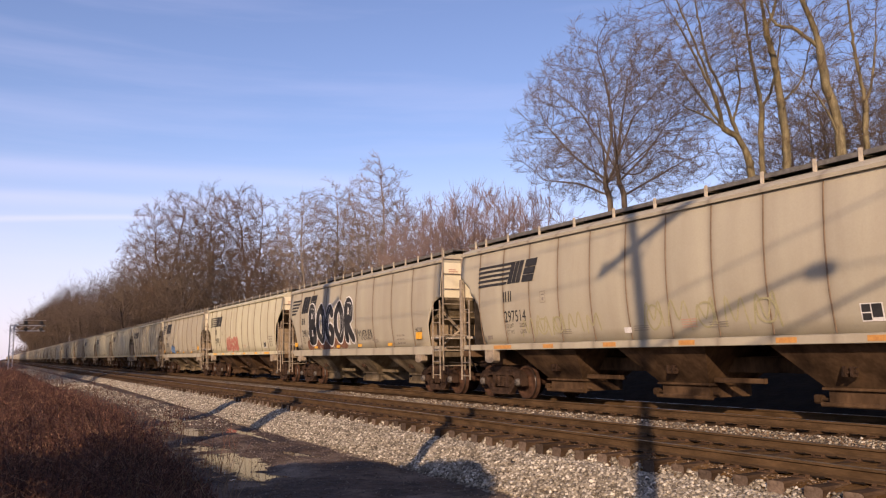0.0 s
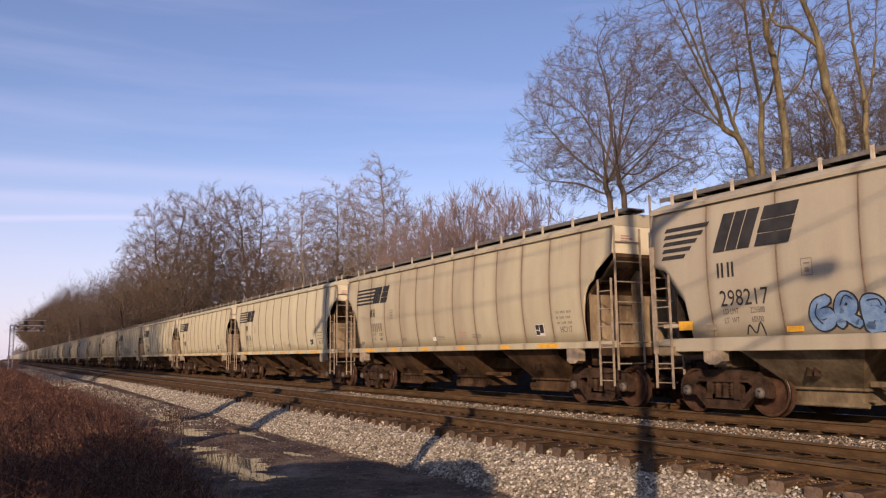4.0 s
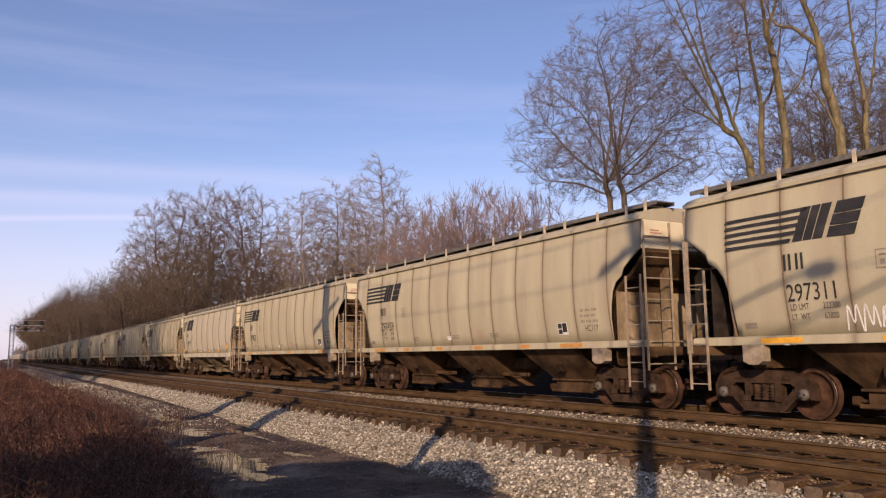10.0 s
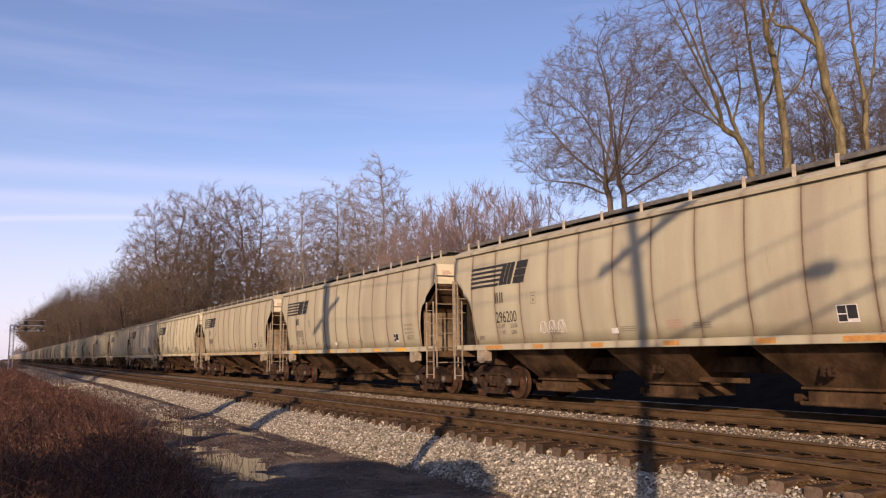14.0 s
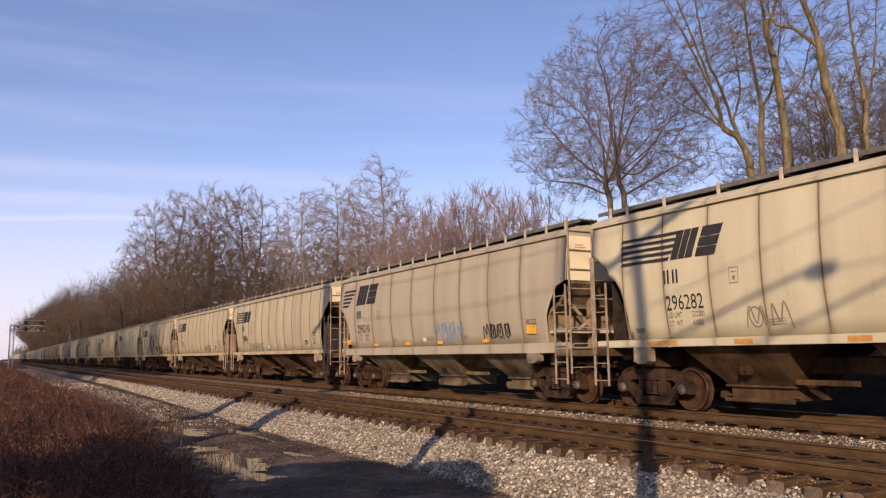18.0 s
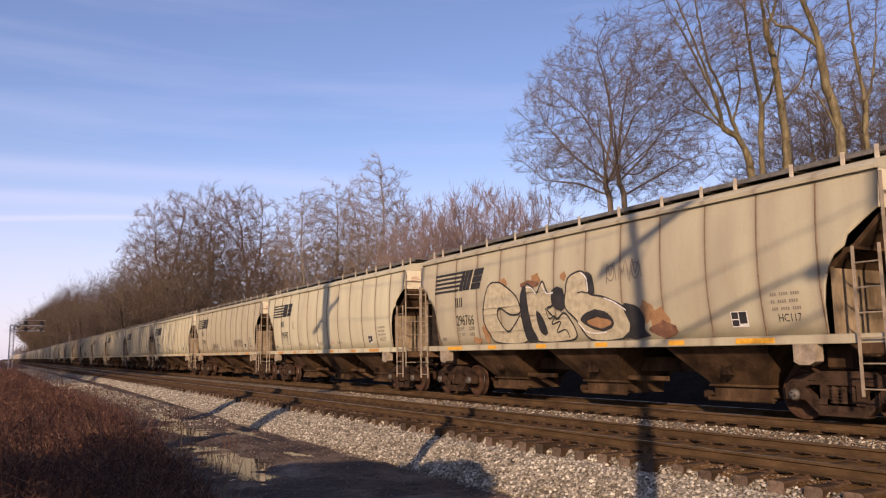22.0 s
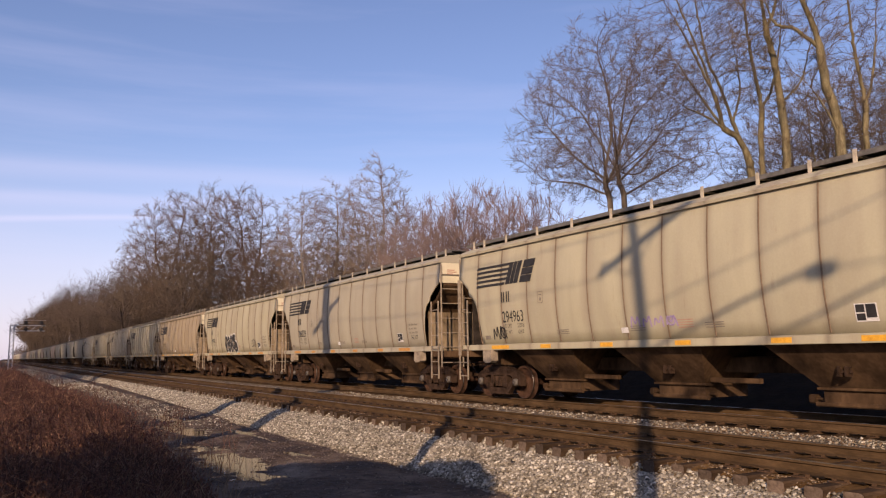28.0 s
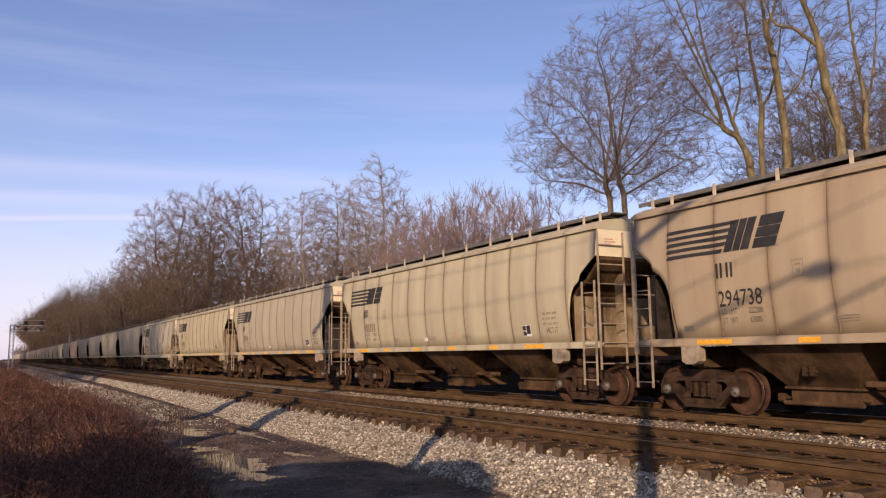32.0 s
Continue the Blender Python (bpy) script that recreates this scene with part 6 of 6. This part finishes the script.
def woods(name, rows, seed, mat, label, stout=1.0, low=-.75):
    """Many small bare trees with rounded crowns as one mesh: rows of x, y, height, number of twigs."""
    rng = np.random.default_rng(seed)
    segs = []
    for x, y, h, twigs in rows:
        base = np.array([x, y, 1.0 if y > 18 else -0.6])
        top = base + np.array([rng.normal(0, .04) * h, rng.normal(0, .04) * h, h * .42])
        w = (.006 + h * .0006) * stout
        segs.append((*base, *top, h * .011, h * .007))
        limbs = max(5, int(twigs) // 9)
        per = max(2, round(twigs / limbs))
        wide = h * rng.uniform(.24, .32)
        for k in range(limbs):
            a = 2.4 * k + rng.uniform(-.4, .4)
            e = math.asin(min(.98, low + (.97 - low) * ((k * .618) % 1.0)))
            r = rng.uniform(.62, 1.0)
            goal = base + np.array([math.cos(a) * math.cos(e) * wide * r, math.sin(a) * math.cos(e) * wide * r, h * (.56 + .44 * r * math.sin(e))])
            p = base + (top - base) * rng.uniform(.55, 1)
            mid = p * .5 + goal * .5 + np.array([0, 0, -.03 * h]) + rng.normal(0, .03 * h, 3)
            segs.append((*p, *mid, h * .005, w * 1.8))
            segs.append((*mid, *goal, w * 1.8, w))
            for m in range(per):
                u = rng.uniform(.0, 1)
                p2 = mid + (goal - mid) * u if m % 4 else p + (mid - p) * u
                d = (goal - p) / max(.1, float(np.linalg.norm(goal - p)))
                ln = h * rng.uniform(.05, .13)
                q2 = p2 + (d * .5 + rng.normal(0, .5, 3) + np.array([0, 0, .25])) * ln
                segs.append((*p2, *q2, w * 1.2, w * .7))
                for n in range(3):
                    p3 = p2 + (q2 - p2) * rng.uniform(.3, 1)
                    q3 = p3 + (rng.normal(0, .55, 3) + np.array([0, 0, .3])) * ln * .8
                    segs.append((*p3, *q3, w * .9, w * .5))
    v, f = tubes(segs, 3)
    return tagged(new(name, array_mesh(name, v, f, [mat])), label, "woods", kind="stuff")


rng = random.Random(77)
rows = []
for i in range(230):
    x = -130 - 460 * (i / 230) ** 1.1 + rng.uniform(-5, 5)
    rows.append((x, rng.uniform(18.8, 28 if x > -300 else 22), rng.uniform(.92, 1.1) * float(np.interp(-x, (130, 170, 230, 290, 430, 590), (17, 20, 25, 30, 35, 37))), 80))
for i in range(36):
    x = rng.uniform(-185, -95)
    rows.append((x, rng.uniform(21, 27), rng.uniform(12, 18), 60))
for i in range(150):
    rows.append((-130 - 460 * (i / 150) ** 1.1, rng.uniform(18, 19.5), rng.uniform(8, 14), 36))
woods("far_woods", rows, 1, M_WOODS, "dense leafless woodland along the far side of the railway")
rows = []
for i in range(300):
    x = -25 - 160 * (i / 300) + rng.uniform(-3, 3)
    rows.append((x, 30 + rng.uniform(-2, 12) - 8 * min(1, max(0, (-x - 40) / 60)), rng.uniform(3, 9) * (1 + .5 * min(1, max(0, (-x - 60) / 40))), 30))
for i in range(140):
    rows.append((rng.uniform(-70, 40), rng.uniform(42, 80), rng.uniform(6, 12.5), 30))
for i in range(90):
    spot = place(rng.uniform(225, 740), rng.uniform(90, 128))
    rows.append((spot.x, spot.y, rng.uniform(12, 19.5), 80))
woods("undergrowth", rows, 2, M_WOODS, "leafless brown thicket behind the train")
rows = []
for i in range(220):
    x = -480 - 800 * (i / 220)
    rows.append((x, rng.uniform(20, 50), rng.uniform(15, 25), 20))
for i in range(60):
    rows.append((rng.uniform(-900, -420), rng.uniform(-60, 1), rng.uniform(8, 14), 14))
woods("far_woods", rows, 3, M_WOODS, "low distant woodland at the end of the line")


# ------------------------------------------------------------------ brush beside the tracks
def brush(name, rows, seed, mat, label, category, width=.005, twigs=5, lean=.16, husks=0):
    """Dry stems with side shoots as one mesh: rows of x, y, z, height."""
    rng = np.random.default_rng(seed)
    segs, tips = [], []
    for x, y, z, h in rows:
        p = np.array([x, y, z])
        d = np.array([rng.normal(0, lean), rng.normal(0, lean), 1.0])
        mid = p + d * h * .5
        d2 = d + rng.normal(0, lean, 3)
        top = mid + d2 * h * .5
        segs.append((*p, *mid, width, width * .8))
        segs.append((*mid, *top, width * .8, width * .35))
        for k in range(twigs):
            t = rng.uniform(.25, 1)
            a = p + (mid - p) * t * 2 if t < .5 else mid + (top - mid) * (t - .5) * 2
            b = a + np.array([rng.normal(-.15, .6), rng.normal(0, .6), rng.uniform(.0, .9)]) * h * .24
            segs.append((*a, *b, width * .55, width * .25))
            tips.append((*(a + (b - a) * rng.uniform(.3, 1)), h))
    v, f = tubes(segs, 3)
    if husks:
        # curled dry leaves and seed heads on the side shoots
        c = np.repeat(np.array(tips), husks, axis=0)
        c = c[:, :3] + rng.normal(0, .035, (len(c), 3))
        a = rng.normal(0, .008, (len(c), 3)) + np.array([0, 0, .012])
        b = rng.normal(0, .0045, (len(c), 3))
        q = np.stack([c - a, c + b, c + a, c - b], 1).reshape(-1, 3)
        f = np.concatenate([f, np.arange(len(q)).reshape(-1, 4) + len(v)])
        v = np.concatenate([v, q])
    return tagged(new(name, array_mesh(name, v, f, [mat])), label, category, kind="stuff")


def brush_edge(x):
    return float(np.interp(-x, (6, 10, 15, 20, 30, 46, 70, 130), (1.7, 2.35, 2.75, 3.1, 3.3, 3.1, 2.6, 2.4)))


rng = random.Random(5)
rows = []
while len(rows) < 6800:
    x = -6.5 - 60 * rng.random() ** 1.7
    e = brush_edge(x)
    y = e - (e + .6) * rng.random() ** .85
    k = min(1.0, (e - y) / (1.1 if x > -15 else 2.0) + .17)
    clump = noise.noise(Vector((x * .8, y * 1.1, 0))) + .5 * noise.noise(Vector((x * 2.1, y * 2.6, 7)))
    k *= .80 + .55 * clump
    h = max(.22, rng.uniform(.85, 1.7) * k * (.74 if x > -13 else .74 + .26 * min(1, (-13 - x) / 8)))
    if x > -16 and y < 1.2:
        h *= .75
    if clump < -.22 and rng.random() < .8:
        continue
    h = min(h, max(.12, (1.3 - (.35 * (y - 1.5) if x > -16 else .58 * (y - 1.1))) * float(np.interp(-x, (20, 32, 65, 130), (1, .72, .45, .3))) * rng.uniform(.8, 1.12)))
    rows.append((x, y, LEVEL - .03, h))
brush("dry_brush", rows, 1, M_BRUSH, "dense dry reddish-brown brush and weeds beside the track", "brush", .0055, 8, .26, 4)
rows = []
for i in range(1300):
    x = -6.5 - 40 * rng.random() ** 1.6
    e = brush_edge(x)
    rows.append((x, e + .25 - (e + .3) * rng.random(), LEVEL - .02, rng.uniform(.2, .75)))
brush("dead_grass", rows, 2, M_GRASS, "pale dead grass stalks among the brush", "grass", .0035, 1, .3)
rows = []
for i in range(1500):
    x = rng.uniform(-130, -55)
    y = rng.uniform(.0, 2.6)
    rows.append((x, y, LEVEL, rng.uniform(.2, .45) * (1.3 - .3 * (y - 1.5)) * (1 if x > -90 else .6)))
brush("dry_brush", rows, 3, M_BRUSH, "dry brown weeds along the ditch", "brush", .014, 5)
rows = []
for cx, cy, n in ((-19.6, 3.55, 14), (-17.2, 3.25, 10), (-21.5, 4.2, 8), (-15.5, 3.9, 7), (-24.5, 4.9, 6), (-12.4, 3.0, 9)):
    for i in range(n):
        rows.append((cx + rng.gauss(0, .28), cy + rng.gauss(0, .12), LEVEL - .02, rng.uniform(.25, .75)))
brush("weed_stalks", rows, 6, M_BRUSH, "thin dead weed stalks standing in the mud", "weeds", .006, 4, .16)
# the thicket that stands behind the viewpoint, on the sunny side
rows = []
for i in range(900):
    x = rng.uniform(-6.2, -3.6)
    rows.append((x, rng.uniform(-3.2, -2.0), LEVEL, rng.uniform(1.1, 1.75)))
brush("dry_brush", rows, 4, M_BRUSH, "tall dry thicket on the sunny side of the tracks", "brush", .026, 8)


def evergreen_shrub(lobes, seed):
    """A dense shrub of small leaves in rounded lobes: centre and radii."""
    gen = np.random.default_rng(seed)
    top = new("evergreen_shrub")
    g = Geo()
    verts, faces = [], []
    for cx, cy, cz, rx, ry, rz, n in lobes:
        g.tube([(cx, cy, LEVEL - .1), (cx + .1, cy, cz)], [.05, .02], 6)
        d = gen.normal(0, 1, (n, 3))
        d /= np.linalg.norm(d, axis=1, keepdims=True)
        r = gen.random(n) ** .4 * (1 + .10 * np.sin(d[:, 0] * 9) * np.cos(d[:, 2] * 7))
        c = np.array([cx, cy, cz]) + d * r[:, None] * np.array([rx, ry, rz])
        c = c[c[:, 2] > LEVEL]
        a = gen.normal(0, .07, (len(c), 3))
        b = gen.normal(0, .07, (len(c), 3))
        verts.append(np.stack([c - a, c + b, c + a, c - b], 1).reshape(-1, 3))
    v = np.concatenate(verts)
    part("leaves", array_mesh("leaves", v, np.arange(len(v)).reshape(-1, 4), [M_LEAF]), None, top)
    part("stem", g, [M_BARK["dark"]], top)
    return tagged(top, "dense dark evergreen shrub on the sunny side of the tracks", "shrub")


evergreen_shrub([(-1.9, -2.1, 2.90, 1.0, .8, .62, 12000), (-2.1, -2.1, 2.1, 1.0, .8, .75, 5000), (-2.9, -2.1, 2.5, 1.2, .8, .70, 8000), (-3.7, -2.1, 2.4, 1.2, .8, .70, 7000), (-4.7, -2.1, 2.25, 1.2, .8, .50, 5000)], 3)
evergreen_shrub([(-5.7, -2.2, .95, .8, .7, 1.15, 6000), (-6.8, -2.2, 1.6, 1.0, .7, .60, 5000)], 4)
rows = []
for i in range(38):
    rows.append((rng.uniform(-98, -46), rng.uniform(-16, -8), rng.uniform(18, 24), 80))
woods("shade_woods", rows, 9, M_WOODS, "leafless wood on the sunny side of the tracks", 1.3, .25)
# out-of-view trees added only to shade the distant cars
rows = []
for i in range(280):
    rows.append((rng.uniform(-480, -104), rng.uniform(-16, -7), rng.uniform(20, 27), 54))
woods("shade_woods", rows, 10, M_WOODS, "thick unseen wood added farther along to dim the far cars", 1.9, .2)


# ------------------------------------------------------------------ poles, wires, signal bridge
def utility_pole(x, y, height, arm_z, r=.17, bow=0.0, slide=0.0):
    top = new("utility_pole")
    top.matrix_basis = pose(x, y, LEVEL)
    part("pole", Geo().tube([(-bow * .33, 0, -.2), (bow * .18, 0, height * .63), (-bow * .1, 0, height * .78), (-bow * .7, 0, height)], [r * 1.1, r, r * .9, r * .8], 12), [M_POLE], top)
    part("crossarm", Geo().box(-.12, .0, slide - 1.35, slide + 1.35, arm_z - .075, arm_z + .075, c=.01), [M_POLE], top)
    for k in (-1.2, -.6, .6, 1.2):
        part("insulator", Geo().tube([(-.06, k + slide, arm_z + .06), (-.06, k + slide, arm_z + .12), (-.06, k + slide, arm_z + .20)], [.03, .05, .035], 8), [M_DARK], top)
    for s in (-1, 1):
        part("brace", Geo().box(-.13, -.12, s * .02, s * .06, arm_z - .6, arm_z - .1).tube([(-.13, s * .04, arm_z - .6), (-.13, s * .7, arm_z - .05)], .02, 5), [M_GALV], top)
    return tagged(top, "weathered wooden utility pole with one crossarm", "utility pole", "line of poles")


utility_pole(1.17, -1.0, 13.5, 10.35, .122, .55, .27)
utility_pole(-17.4, -1.0, 13.5, 9.7, .30)


def thin_post(x, y, height, r, name, label, category):
    g = Geo().tube([(x, y, LEVEL - .2), (x + .05, y, LEVEL + height * .5), (x - .04, y + .03, LEVEL + height)], [r, r * .9, r * .75], 8)
    return tagged(new(name, g.mesh(name, [M_POLE])), label, category)


thin_post(-4.04, -1.0, 6.5, .115, "wooden_post", "slim weathered wooden post beside the tracks", "post")
thin_post(-12.65, -1.0, 5.1, .21, "wooden_post", "short thick weathered wooden post beside the tracks", "post")
thin_post(-12.0, -1.2, 4.7, .13, "wooden_post", "short slim wooden post beside a thicker one", "post")


def hung_wire(a, b, sag, r, label):
    pts = [Vector(a).lerp(Vector(b), i / 14) - Vector((0, 0, 4 * sag * (i / 14) * (1 - i / 14))) for i in range(15)]
    return tagged(new("cable", Geo().tube(pts, r, 6).mesh("cable", [M_DARK])), label, "cable", "hanging cables")


hung_wire((-17.4, -1.0, 7.4), (1.17, -1.0, 7.7), .25, .035, "black communication cable between two poles")
hung_wire((1.17, -1.0, 7.56), (5.15, -1.0, 8.90), -.05, .045, "thick black cable rising from the pole to a splice")
hung_wire((5.80, -1.0, 8.93), (14.0, -1.0, 9.60), .05, .014, "thin black cable leading on from the splice")
hung_wire((1.17, -1.0, 6.66), (14.0, -1.0, 11.43), .02, .036, "thick black cable running off from the pole")
hung_wire((1.17, -1.0, 8.48), (14.0, -1.0, 12.13), .02, .014, "black cable running off high from the pole")
for k in (-1.2, 1.2):
    hung_wire((-17.46, -1.0 + k, LEVEL + 10.2), (1.06, -.73 + k, LEVEL + 10.2), .3, .012, "thin line wire between two poles")
closure = Geo().tube([(5.22, -1.0, 8.90), (5.34, -1.0, 8.91), (5.68, -1.0, 8.93), (5.80, -1.0, 8.93)], [.05, .135, .135, .05], 10)
tagged(new("cable_closure", closure.mesh("cable_closure", [M_DARK])), "black splice closure hung on the thick cable", "cable closure")


def signal_bridge(x):
    top = new("signal_bridge")
    top.matrix_basis = pose(x, 0, LEVEL)
    for i, (dx, dy) in enumerate(((-.3, 2.0), (.3, 2.0), (-.3, 2.6), (.3, 2.6))):
        part("mast_leg", Geo().box(dx - .09, dx + .09, dy - .09, dy + .09, -.2, 7.5), [M_GALV], top)
    g = Geo()
    for k in range(10):
        z = k * .72
        for dx in (-.3, .3):
            g.tube([(dx, 2.0, z), (dx, 2.6, z + .7)], .045, 4)
        for dy in (2.0, 2.6):
            g.tube([(-.3, dy, z), (.3, dy, z + .7)], .045, 4)
    part("lattice", g, [M_GALV], top)
    for dx in (-.3, .3):
        for z in (6.5, 7.4):
            part("arm_chord", Geo().box(dx - .08, dx + .08, 2.0, 7.3, z - .06, z + .06), [M_GALV], top)
    g = Geo()
    for k in range(5):
        y = 2.0 + k
        for dx in (-.3, .3):
            g.tube([(dx, y, 6.5), (dx, y + 1, 7.4)], .045, 4)
    part("lattice", g, [M_GALV], top)
    part("walkway", Geo().box(-.28, .28, 2.0, 7.3, 7.50, 7.54), [M_GRATE], top)
    for k in range(4):
        part("handrail", Geo().tube([(.3, 2.1 + k * 1.3, 7.5), (.3, 2.1 + k * 1.3, 8.3), (.3, 3.4 + k * 1.3, 8.3)], .018, 4), [M_GALV], top)
    for y in (4.3, 6.6):
        for z in (6.75, 7.85):
            head = part("signal_head", Geo().tube([(.62, y, z), (.70, y, z)], .32, 14).box(.60, .75, y - .16, y + .16, z - .34, z + .34), [M_SIGNAL], top)
            for k in (-.2, 0, .2):
                part("lens_hood", Geo().tube([(.70, y, z + k), (.95, y, z + k)], .085, 8), [M_SIGNAL], head)
    return tagged(top, "grey steel cantilever signal bridge with black signal heads", "signal")


signal_bridge(-153)

motions()
